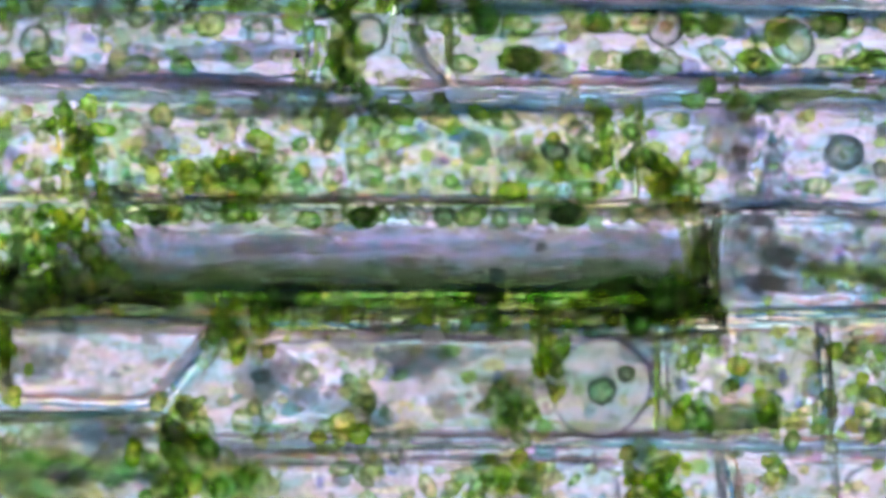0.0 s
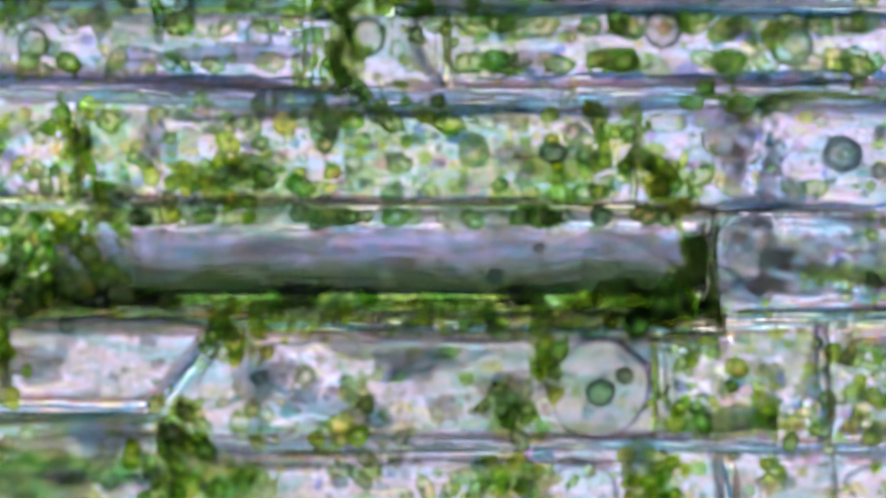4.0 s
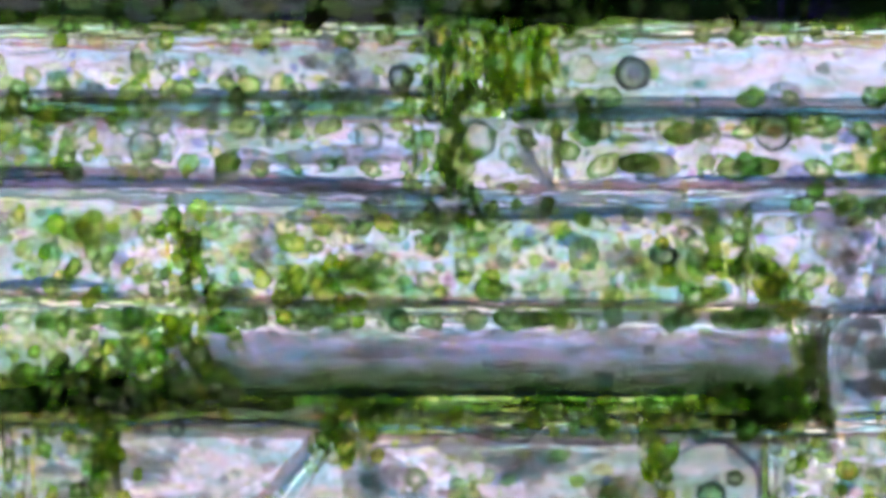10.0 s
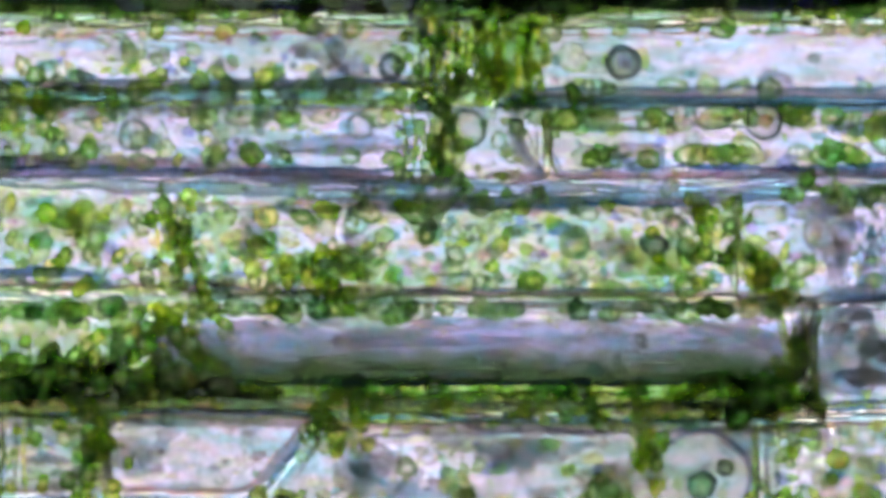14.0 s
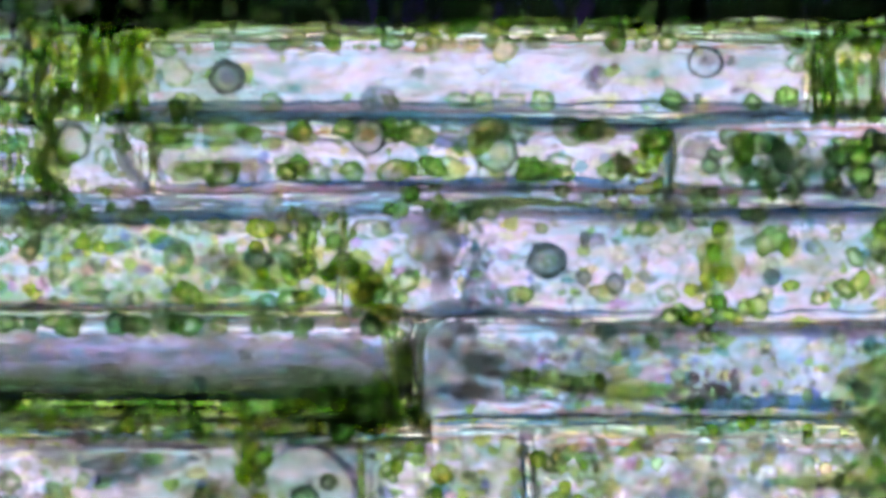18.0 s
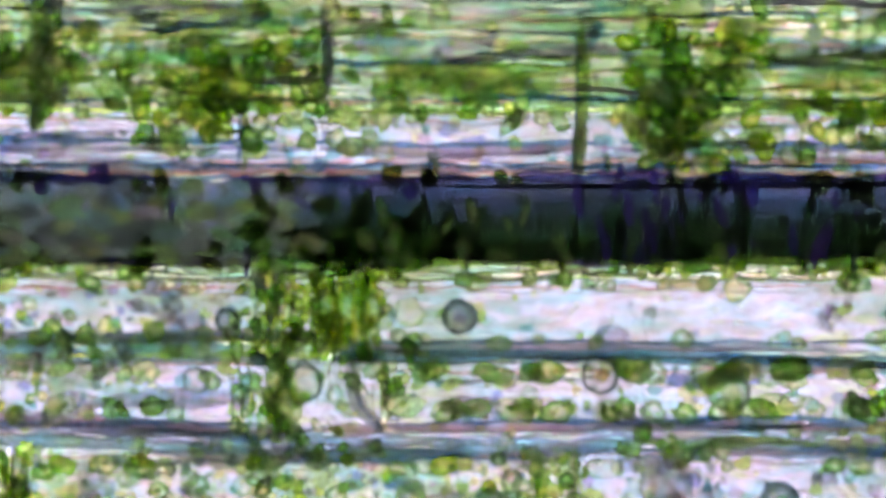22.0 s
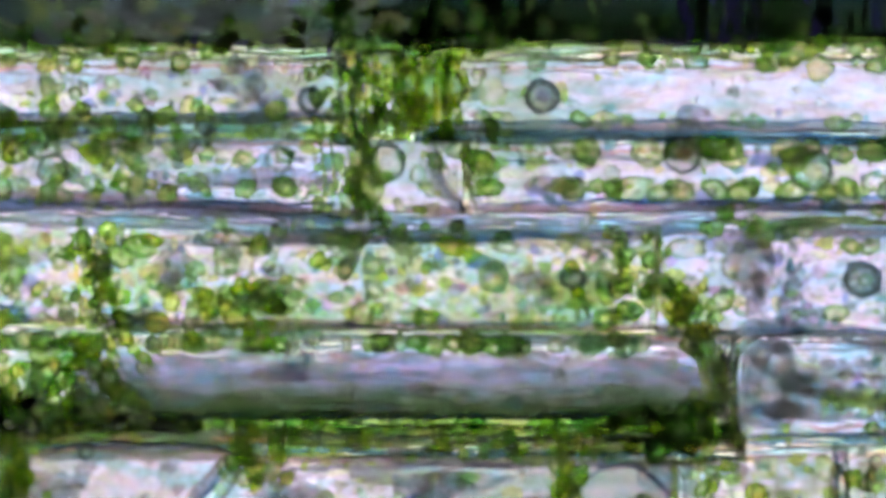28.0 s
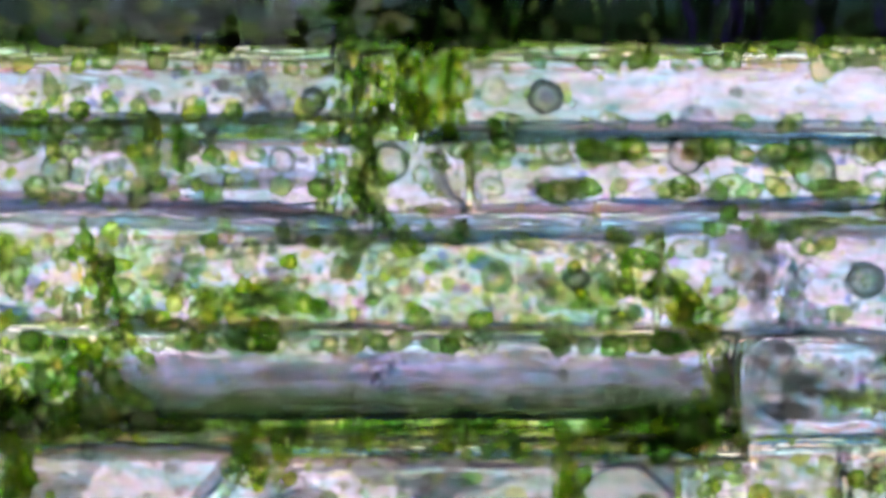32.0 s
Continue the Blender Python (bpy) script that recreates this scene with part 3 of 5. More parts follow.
FIBRE = "thin lengthwise fibre at the leaf's edge"
# end walls
JOINT = "thin upright wall where two cells meet"
for x, y0, y1, m in ((1123, 180, 362, OLIVE), (143, 176, 352, OLIVE), (692, -600, -420, VEIL), (1135, -412, -305, VEIL), (672, -124, 0, OLIVE), (305, 790, 978, OLIVE), (1113, 794, 978, OLIVE), (791, 26, 152, OLIVE), (605, 22, 150, OLIVE)):
    wall([(x, y0), (x + 3, y0 * 0.6 + y1 * 0.4), (x - 2, y1)], [(-5, 7, 58, m), (1, 6, 62, BED), (6, 6, 58, GREY)], JOINT, 300 + x)
END = "short upright end wall between two cells"
wall([(1158, 582), (1162, 680), (1157, 774)], [(0, 14, 30, OLIVE), (-6, 5, 46, DARK), (6, 5, 46, GREY)], END, 78)
wall([(1262, 376), (1254, 420), (1256, 480), (1262, 548), (1264, 574)], [(-11, 9, 64, MURK), (-2, 10, 60, SMOKE), (8, 11, 58, SMOKE), (16, 4, 50, VEIL), (21, 4, 50, BLUE_TINT)], END, 61)
for k in range(5):
    wall([(1280 + k * 9, 536 - k * 12), (1271 + k * 9, 450), (1280 + k * 10, 400 + k * 5), (1312 + k * 6, 374 + k * 7), (1400 - k * 14, 364 + k * 8)], [(0, 5, 60, (DARK, VEIL, BLUE_TINT, VEIL, DARK)[k])], "curved fold of a bulging cell end", 62 + k, "wall_fold")
wall([(1452, 566), (1456, 650), (1462, 720), (1458, 784)], [(-12, 9, 60, DARK), (-3, 6, 60, PALE), (5, 8, 64, BLUE_TINT), (13, 5, 60, PALE)], END, 70)
wall([(1276, 792), (1292, 850), (1300, 920), (1304, 985)], [(-14, 6, 60, PINK), (-6, 7, 60, PALE), (3, 9, 60, BLUE_TINT), (12, 7, 60, PALE), (20, 6, 62, DARK)], END, 71)
wall([(1684, 30), (1698, 44), (1701, 90), (1696, 130), (1702, 172)], [(-13, 6, 60, OLIVE), (-5, 7, 64, BLUE_TINT), (2, 6, 70, DARK), (9, 5, 60, PALE)], END, 72)
wall([(2078, 8), (2072, -50), (2080, -122)], [(-6, 6, 50, OLIVE), (2, 6, 60, DARK), (9, 5, 50, PALE)], END, 77)
wall([(1946, 10), (1952, -50), (1944, -122)], [(-8, 8, 50, PALE), (2, 7, 70, OLIVE), (10, 7, 60, DARK)], END, 73)
wall([(742, 10), (738, 60), (752, 110), (790, 150)], [(-7, 5, 34, VEIL), (0, 8, 44, BLUE_TINT), (8, 5, 40, TEAL_WALL)], "blue upright end wall of a wedge-shaped cell", 74)
wall([(800, 24), (792, 70), (806, 120), (824, 150)], [(-4, 6, 36, VEIL), (4, 7, 44, OLIVE)], END, 75)
wall([(610, 20), (616, 60), (600, 110), (650, 160)], [(-5, 6, 36, VEIL), (4, 5, 44, DARK)], END, 76)
for x, y0, y1, w in ((186, -640, -420, 30), (690, -600, -420, 10), (1140, -570, -300, 22), (1186, -340, -302, 14), (880, -330, -300, 20), (1300, -560, -300, 34), (545, -420, -300, 18)):
    wall([(x, y0), (x + 5, (y0 + y1) / 2), (x - 2, y1)], [(0, w, 84, OLIVE if w > 12 else VEIL), (w * 0.5, 7, 70, BLUE_TINT)], "dark upright end wall across the leaf's edge", 80 + x, "cross_wall")
wall([(1466, 790), (1474, 850), (1470, 900)], [(-6, 7, 60, DARK), (3, 6, 60, GREY)], END, 90)
wall([(1490, 850), (1520, 822), (1600, 812), (1690, 830), (1696, 880), (1640, 912), (1520, 914)], [(0, 6, 58, PALE), (6, 4, 58, VEIL)], "pale rounded fold in a cell", 91, "wall_fold")
wall([(968, 900), (974, 840), (1020, 812), (1080, 830), (1094, 880), (1060, 940)], [(0, 5, 58, PALE), (5, 4, 58, VEIL)], "pale rounded fold in a cell", 92, "wall_fold")
wall([(1092, 588), (1120, 620), (1150, 640), (1160, 690)], [(0, 6, 58, VEIL), (6, 4, 58, PALE)], "pale rounded fold in a cell", 93, "wall_fold")


# ---- cytoplasm layers in the tube-shaped cell; the bottle-green ones add to its painted lower shading ----
def layer(points, width, mat, label, seed, height=9, base=SAP_TOP, vary=0.35, name="cytoplasm_layer"):
    line = smooth_line(points, 20)
    mid = line[len(line) // 2]
    at = P(mid.x, mid.y)
    group = "leaf fibres" if name == "leaf_fibre" else "cytoplasm layers"
    if width < 12:
        ob = part(name, strand(line, width, height, base - 3, 0, wobble=5, seed=seed, vary=vary, origin=(at.x, at.y)), mat)
        ob.location = at
        return tagged(ob, label, "cytoplasm" if group[0] == "c" else "fibre", group)
    ob = thing(name, at, label, "cytoplasm" if group[0] == "c" else "fibre", group)
    part("streak", strand(line, width, height, base - 3, 0, wobble=5, seed=seed, vary=vary, origin=(at.x, at.y)), mat, ob)
    part("fold", strand(line[1:-1], width * 0.22, height * 0.5, base + height - 4, width * 0.2, wobble=4, seed=seed + 0.6, vary=0.9, origin=(at.x, at.y)), GREY, ob)
    return ob


layer([(-320, 536), (200, 538), (700, 540), (1266, 546)], 58, FLOOR_GREEN, "green floor of cytoplasm under the tube cell", 2, 9, base=8, vary=0.25)
# strip added to dim the white gap beside the layered wall
layer([(240, 146), (430, 151), (640, 160)], 30, BED_DEEP, "added grey-lilac strip dimming lamp glare beside a pale cell", 15, 9, base=10, vary=0.2)
TUBE = "lengthwise streak of cytoplasm in the tube cell"
layer([(-320, 500), (-60, 498), (150, 506)], 30, MURK, "bottle-green " + TUBE, 4, 9, vary=0.9)
layer([(-320, 516), (0, 518), (330, 524)], 20, MURK, "bottle-green " + TUBE, 8, 9, vary=0.9)
layer([(-320, 536), (100, 536), (330, 534)], 16, MURK, "bottle-green " + TUBE, 5, 8, vary=0.7)
layer([(620, 528), (800, 530), (1000, 528)], 8, MURK, "bottle-green " + TUBE, 3, 8, vary=0.9)
layer([(1010, 540), (1100, 532), (1264, 536)], 48, MURK, "bottle-green " + TUBE, 6, 12)
layer([(-320, 484), (-100, 484), (60, 488)], 16, MURK, "bottle-green " + TUBE, 7, 6, vary=0.8)
layer([(1450, 474), (1560, 494), (1700, 510), (1830, 500)], 30, HAZE, "green streak of cytoplasm", 9, 8)
layer([(1690, 528), (1850, 522), (2040, 524)], 22, BLUE_TINT, "blue streak of cytoplasm", 10, 8)
layer([(1380, 520), (1470, 508), (1540, 522)], 16, PALE, "pale streak of cytoplasm", 11, 12)
for k, (x0, x1, y, w, m) in enumerate(((200, 560, 96, 34, GREY), (-320, 20, 320, 16, BLUE_TINT), (860, 1140, 60, 10, GREY), (1020, 1660, 130, 9, BLUE_TINT),
                                       (300, 560, 206, 12, GREY), (640, 1060, 200, 10, BLUE_TINT), (1240, 1560, 172, 16, OLIVE), (1560, 2300, 186, 10, BLUE_TINT), (480, 940, 600, 10, VEIL), (400, 1100, 752, 14, HAZE),
                                       (1180, 1430, 752, 20, HAZE), (1480, 2300, 756, 14, GREY), (-300, 280, 740, 14, HAZE), (-300, 290, 830, 40, HAZE), (330, 1080, 812, 14, GREY), (1330, 2300, 960, 20, BLUE_TINT),
                                       (1880, 2320, 660, 20, HAZE), (340, 1080, 930, 50, HAZE), (1500, 1900, 900, 30, VEIL))):
    layer([(x0, y), ((2 * x0 + x1) / 3, y + 4), ((x0 + 2 * x1) / 3, y - 4), (x1, y + 2)], w, m, "soft lengthwise streak of cytoplasm in a cell", 30 + k, 6, vary=0.9)

# fibres along the leaf's edge
for k in range(84):
    y = -610 + k * 2.3 + random.uniform(-3, 3)
    x0 = XL + (k * 577) % 2100
    x1 = min(XR, x0 + random.uniform(140, 520))
    m = (PINK, OLIVE, TEAL_WALL, PALE, OLIVE, HAZE, TEAL_WALL, OLIVE, VEIL, PALE, BLUE_TINT, DARK, MOSS)[k % 13]
    q = [random.uniform(-7, 7) for _ in range(3)]
    layer([(x0, y), (x0 * 0.7 + x1 * 0.3, y + q[0]), (x0 * 0.4 + x1 * 0.6, y + q[1]), (x1, y + q[2])], random.uniform(5, 13), m, FIBRE, 220 + k, 6, SAP_TOP + k % 5, 0.7, "leaf_fibre")
for k, (y, m, w) in enumerate(((-416, OLIVE, 14), (-404, SOFT, 9), (-376, GREY, 14), (-358, BLUE_TINT, 14), (-346, VEIL, 12), (-334, PALE, 10), (-322, PINK, 10), (-312, BLUE_TINT, 9), (-305, PINK, 6))):
    for x0, x1 in ((XL, 500 + 40 * k), (520 + 40 * k, 1340 - 50 * k), (1360 - 50 * k, XR)):
        if k != 2 or x0 < 600:
            layer([(x0, y), (x0 * 0.6 + x1 * 0.4, y + random.uniform(-6, 6)), (x1, y)], w * random.uniform(0.6, 1.3), m, FIBRE, 320 + k + x0, 7, SAP_TOP, 0.7, "leaf_fibre")

# ---- soft clouds ----
def cloud(x, y, rx, ry, mat, label, n=2, base=SAP_TOP):
    """A soft cloud: flat bodies one in another, each smaller."""
    ob = thing("cytoplasm_cloud", P(x, y, base - 1), label, "cytoplasm", "cytoplasm clouds")
    for i in range(n):
        k = 1 - i / (n + 0.6)
        q = part("cytoplasm", blob(rx * k, ry * k, 3, 22, 6, 0.6, x * 0.013 + i * 0.3), mat, ob)
        q.location.z = i * 0.0068
    return ob


for x, y, rx, ry in ((1130, 610, 40, 34), (740, 640, 70, 30), (480, 660, 60, 40), (1700, 420, 90, 16), (280, 250, 40, 40), (1290, 250, 40, 60), (1350, 60, 70, 16), (60, 640, 60, 30), (900, 920, 60, 40), (1750, 680, 80, 40)):
    cloud(x, y, rx, ry, CLOUD, "soft grey cloud of cytoplasm in a cell")
for x, y, rx, ry in ((330, 800, 60, 80), (900, 720, 40, 50), (60, 840, 130, 50), (1300, 740, 120, 26), (1160, 890, 50, 80), (900, 840, 80, 36), (420, 850, 60, 40), (1500, 480, 90, 18), (1640, 500, 90, 18), (2080, 510, 90, 70), (2140, 220, 80, 60), (1790, 270, 40, 60),
                     (400, 310, 110, 30), (980, 290, 80, 36), (500, -450, 100, 50), (150, -480, 120, 50), (1310, -430, 80, 90), (1700, -480, 160, 50), (980, -470, 120, 30), (730, -60, 60, 60), (1180, 320, 50, 36), (620, 90, 30, 60), (0, 630, 40, 70),
                     (860, 960, 160, 30), (500, 940, 120, 40), (1750, 900, 140, 40), (2100, 660, 110, 60)):
    cloud(x, y, rx, ry, MOSS, "soft moss-green cloud of cytoplasm in a cell")

for x, y, rx, ry in ((1900, 100, 60, 40), (1980, 110, 50, 40), (1130, 800, 30, 40), (470, 690, 30, 40), (660, 730, 40, 30)):
    cloud(x, y, rx, ry, SHADE, "smoky green-grey smudge of cytoplasm in a cell", 3)
for x, y, rx, ry in ((1366, 462, 84, 50), (1336, 430, 40, 46), (1410, 490, 66, 30)):
    cloud(x, y, rx, ry, SHADE, "smoky green-grey smudge in a bulging cell end", 1)
for i in range(16):
    u = random.uniform(0, 1)
    cloud(1300 + 130 * u + random.gauss(0, 12), 500 - 60 * u + random.gauss(0, 20), random.uniform(14, 34), random.uniform(9, 18), (SLATE, SHADE, SHADE, CLOUD)[i % 4], "dark smoky smudge in a bulging cell end", 1)
for x, y, rx, ry in ((2130, -96, 50, 26), (2190, -110, 70, 20)):
    cloud(x, y, rx, ry, AMBER, "amber-brown cloud in a cell", 1)
for k, (x0, x1, y, w, m) in enumerate(((-310, 420, -292, 14, INK), (500, 1000, -294, 10, INK), (1020, 1300, -296, 18, INK), (1320, 2300, -294, 16, INK), (1100, 1260, -146, 12, INK), (1230, 1300, -152, 16, INK), (300, 560, -146, 10, INK), (-310, 200, -148, 8, DEEP), (640, 900, -150, 14, DEEP), (1300, 1800, -150, 10, DEEP))):
    layer([(x0, y), ((x0 + x1) / 2, y + 3), (x1, y - 2)], w, m, "dark tinted fringe along the near-black cell", 80 + k, 8, base=90, vary=0.9)
for k, (x0, x1, y, w, m) in enumerate(((60, 290, 730, 10, TEAL_WALL), (-200, 60, 740, 14, SHADE), (60, 300, 770, 26, SHADE), (-300, 100, 790, 30, SHADE), (500, 900, 792, 12, SHADE), (1400, 1500, 530, 14, PINK), (1500, 1640, 534, 16, PALE),
                                       (-320, 540, 8, 26, TEAL_WALL), (-100, 500, -6, 16, TEAL_WALL), (640, 960, 168, 12, TEAL_WALL), (700, 1200, 26, 8, TEAL))):
    layer([(x0, y), ((2 * x0 + x1) / 3, y + 3), ((x0 + 2 * x1) / 3, y - 3), (x1, y + 1)], w, m, "soft tinted streak of colour along a wall", 120 + k, 8, vary=0.8)

for k, (x, y0, y1, w) in enumerate(((1212, -226, -146, 12), (1248, -240, -145, 16), (1300, -230, -146, 12), (1565, -200, -146, 14), (1420, -280, -230, 14), (420, -280, -220, 18))):
    layer([(x, y0), (x + 3, (y0 + y1) / 2), (x - 2, y1)], w, INK, "upright violet streak on the near-black cell", 170 + k, 8, base=90, vary=0.6)

for k in range(46):
    x = -300 + k * 57 + random.uniform(-26, 26)
    layer([(x, -178), (x + random.uniform(-4, 4), -158), (x + random.uniform(-6, 6), -142 + random.uniform(0, 22))], random.uniform(7, 16), (SMOKE, MURK, SMOKE, INK)[k % 4], "short dark tooth of sap hanging from the near-black cell", 400 + k, 8, base=90, vary=0.8)


def mottle(x0, x1, y0, y1, n, r0, r1, mats, label, base=SAP_TOP, long=1.3, upright=False):
    """A mottled patch: many small flat flakes of cytoplasm."""
    cx, cy, w, h = (x0 + x1) / 2, (y0 + y1) / 2, (x1 - x0) / 2, (y1 - y0) / 2
    dice = random.Random(int(cx * 7 + cy * 3))
    ob = thing("cytoplasm_cloud", P(cx, cy, base - 1), label, "cytoplasm", "cytoplasm clouds")
    forms = [(blob(1, 1, 2.0 / r1, 14, 6, 0.5, k * 1.7 + cx * 0.01), m) for m in mats for k in range(2)]
    meshes = []
    for i in range(n):
        r = dice.uniform(r0, r1)
        u, v = dice.uniform(-1, 1), dice.uniform(-1, 1)
        if i < len(forms):
            c = part("cytoplasm", forms[i][0], forms[i][1], ob)
            meshes.append(c.data)
        else:
            c = new("cytoplasm", dice.choice(meshes))
            c.parent = ob
        a, b = (r / long, r * long) if upright else (r * long, r / long)
        c.matrix_basis = pose(u * w / 1000, v * h / 1000, i * 0.00035, 0, 0, dice.uniform(-20, 20)) @ Matrix.Diagonal((a, b, r1 * 0.8, 1))
    return ob


BLOT = "dark green mottling in the dusky part of a dark cell"
mottle(60, 320, -280, -150, 34, 8, 26, (MOSS, SHADE, CLOUD, SLATE), BLOT, 92)
mottle(280, 520, -284, -146, 38, 8, 26, (MOSS, SHADE, CLOUD, SLATE), BLOT, 92)
mottle(490, 700, -260, -140, 40, 8, 24, (MOSS, MURK, SHADE), BLOT, 94)
mottle(-300, 100, -280, -150, 40, 10, 30, (MOSS, SHADE, CLOUD, SLATE), BLOT, 92)
NAVY = "upright navy and bottle-green mottling on the near-black cell"
mottle(740, 1060, -250, -150, 34, 8, 20, (MURK, DEEP, MURK), NAVY, 92, 1.6, True)
mottle(1080, 1330, -288, -150, 26, 8, 18, (INK, MURK, INK), NAVY, 92, 2.0, True)
mottle(1340, 1700, -280, -150, 26, 8, 20, (INK, MURK), NAVY, 92, 1.8, True)
mottle(1720, 2300, -280, -150, 34, 8, 22, (INK, MURK), NAVY, 92, 1.8, True)
MOSSY = "moss-green mottled cytoplasm between fibres"
for x0, x1, y0, y1, n in ((330, 640, -570, -420, 40), (1210, 1420, -610, -420, 40), (1400, 1620, -600, -420, 36), (760, 960, -500, -440, 16), (-120, 130, -530, -420, 26), (1660, 1960, -560, -410, 34), (380, 540, -410, -340, 16), (1230, 1460, -410, -340, 26), (1560, 1740, -410, -350, 14)):
    mottle(x0, x1, y0, y1, n, 8, 24, (MOSS, HAZE, MOSS), MOSSY)
mottle(160, 224, -620, -390, 30, 8, 20, (SLATE, MOSS), "slate and moss upright smear across fibres", upright=True)
mottle(1128, 1172, -570, -440, 10, 7, 14, (SLATE, TEAL_WALL), "slate upright smear across fibres", upright=True)
for x0, x1, y, n in ((900, 1140, -506, 14), (700, 860, -560, 8), (220, 480, -580, 14), (1500, 1700, -506, 12), (560, 760, -480, 10)):
    mottle(x0, x1, y - 14, y + 14, n, 8, 18, (SLATE, CLOUD), "slate smudges of cytoplasm between fibres", long=2.2)
SMUDGE = "blue-grey mottled smudge in a bulging cell end"
mottle(1276, 1470, 386, 530, 40, 7, 18, (SHADE, CLOUD, CLOUD), SMUDGE)
mottle(1450, 1640, 392, 510, 26, 7, 18, (CLOUD, SHADE), SMUDGE)
mottle(1296, 1374, 180, 350, 26, 8, 20, (CLOUD, SHADE), "blue-grey upright smudge across a cell", upright=True)
for x0, x1, y0, y1, n in ((-80, 300, 730, 880, 40), (-180, 300, 590, 700, 34), (430, 800, 590, 760, 50), (800, 1000, 600, 740, 20)):
    mottle(x0, x1, y0, y1, n, 7, 20, (CLOUD, CLEAR, CLOUD), "soft grey mottling of cytoplasm in a cell")

# ---- round droplets ----
def droplet(x, y, r, mat=TEAL, rim=RIM, label="", flat=0.5, ry=0, core=None, name="droplet", base=SAP_TOP):
    """A round body with a dark skin round it and, in some, a paler middle."""
    ob = thing(name, P(x, y, base - 1), label or "round grey-teal droplet floating in a cell", "droplet", "droplets")
    ry = ry or r
    body = part("content", blob(r * 0.96, ry * 0.96, r * flat, 20, 10, 0.15, x * 0.01), mat, ob)
    if rim:
        bm = bmesh.new()
        n, q = 28, 6
        rows = []
        for i in range(n):
            a = 2 * math.pi * i / n
            k = 1 + 0.13 * noise.noise(Vector((math.cos(a) * 1.3, math.sin(a) * 1.3, x * 0.01)))
            row = []
            for j in range(q):
                b = 2 * math.pi * j / q
                w = 3.2 + 1.2 * math.sin(a + 1)
                row.append(bm.verts.new(((r * k + w * math.cos(b)) * math.cos(a) / 1000, (ry * k + w * math.cos(b)) * math.sin(a) / 1000, (r * flat * 0.9 + w * math.sin(b)) / 1000)))
            rows.append(row)
        for i in range(n):
            for j in range(q):
                bm.faces.new((rows[i][j], rows[i - 1][j], rows[i - 1][(j + 1) % q], rows[i][(j + 1) % q]))
        bmesh.ops.recalc_face_normals(bm, faces=bm.faces)
        part("skin", bm, rim, ob)
    if core:
        c = part("core", blob(r * 0.45, ry * 0.4, r * 0.15, 12, 6, 0.2, x * 0.02), core, body)
        c.location = (r * 0.0001, 0, r * flat * 2 / 1000 - 0.002)
    return ob


NUC = "dark grey-teal nucleus resting in a bright cell"
droplet(925, -50, 29, TEAL, SKIN, NUC, core=VEIL)
droplet(1766, -78, 30, CLEAR, SKIN, "grey-teal droplet with a pale middle", core=PALE, ry=26)
droplet(1172, 52, 30, CLEAR, SKIN, "clear droplet with a dark skin and amber middle", core=AMBER)
droplet(1192, -12, 36, GREY, None, "pale teal bubble above a dark blue wall", 0.3, ry=26)
droplet(1398, 80, 36, SOFT, RIM, "pale green ring-shaped droplet in a cell", core=CLEAR)
droplet(1487, 272, 33, TEAL, SKIN, "large teal droplet with a dark skin", core=SOFT, ry=29)
droplet(1608, 312, 19, TEAL, None, "small blurred teal droplet in a cell")
droplet(1553, 300, 15, TEAL, None, "small blurred teal droplet in a cell")
droplet(1883, 300, 17, RIM, None, "small near-black droplet in a cell")
droplet(1555, 230, 11, RIM, None, "small near-black droplet in a cell")
droplet(1680, 376, 10, RIM, None, "small near-black droplet in a cell")
droplet(1060, 684, 88, CLEAR, VEIL, "large clear bubble round a green body", 0.12)
droplet(1062, 690, 23, EMERALD, SKIN, "green ring-shaped droplet in a clear bubble", core=HAZE, base=SAP_TOP + 20)
droplet(1104, 660, 13, TEAL, RIM, "small teal droplet in a clear bubble", base=SAP_TOP + 18)
droplet(545, 660, 21, SOFT, None, "small blurred green droplet in a cell")
droplet(125, 574, 15, TEAL, None, "small blurred teal droplet in a cell")
droplet(880, 486, 15, RIM, None, "small near-black droplet in the tube cell", base=SAP_TOP + 5)
droplet(956, 436, 11, TEAL, None, "small blurred teal droplet in the tube cell", base=SAP_TOP + 3)
droplet(462, 62, 21, CLEAR, RIM, "pale ring-shaped droplet in a cell")
droplet(652, 66, 32, SOFT, RIM, "pale green droplet in a wedge-shaped cell", core=CLEAR)
droplet(68, 78, 26, SOFT, RIM, "pale green droplet in a cell", core=CLEAR)
droplet(840, 268, 30, SOFT, None, "pale green droplet in a crowded cell")
droplet(980, 270, 24, TEAL, RIM, "dark-skinned droplet in a crowded cell", core=CLEAR, ry=16)
droplet(518, -44, 21, TEAL, SKIN, "small dark droplet with a bright halo in a pale cell")
droplet(230, 340, 14, RIM, None, "small near-black droplet in a cell")
for x, y, r in ((1823, 70, 24), (1775, 104, 20), (1838, 114, 22), (1885, 72, 22), (1925, 142, 20), (1913, 104, 18), (2000, 90, 28), (2040, 120, 30), (2060, 60, 24), (2135, 40, 18)):
    droplet(x, y, r * 0.74, EMERALD, SKIN if x > 1990 else RIM, "dark emerald-green ball in a loose cluster", core=SOFT if x < 1990 else None)
BEAD = "tiny bright pale yellow oil droplet"
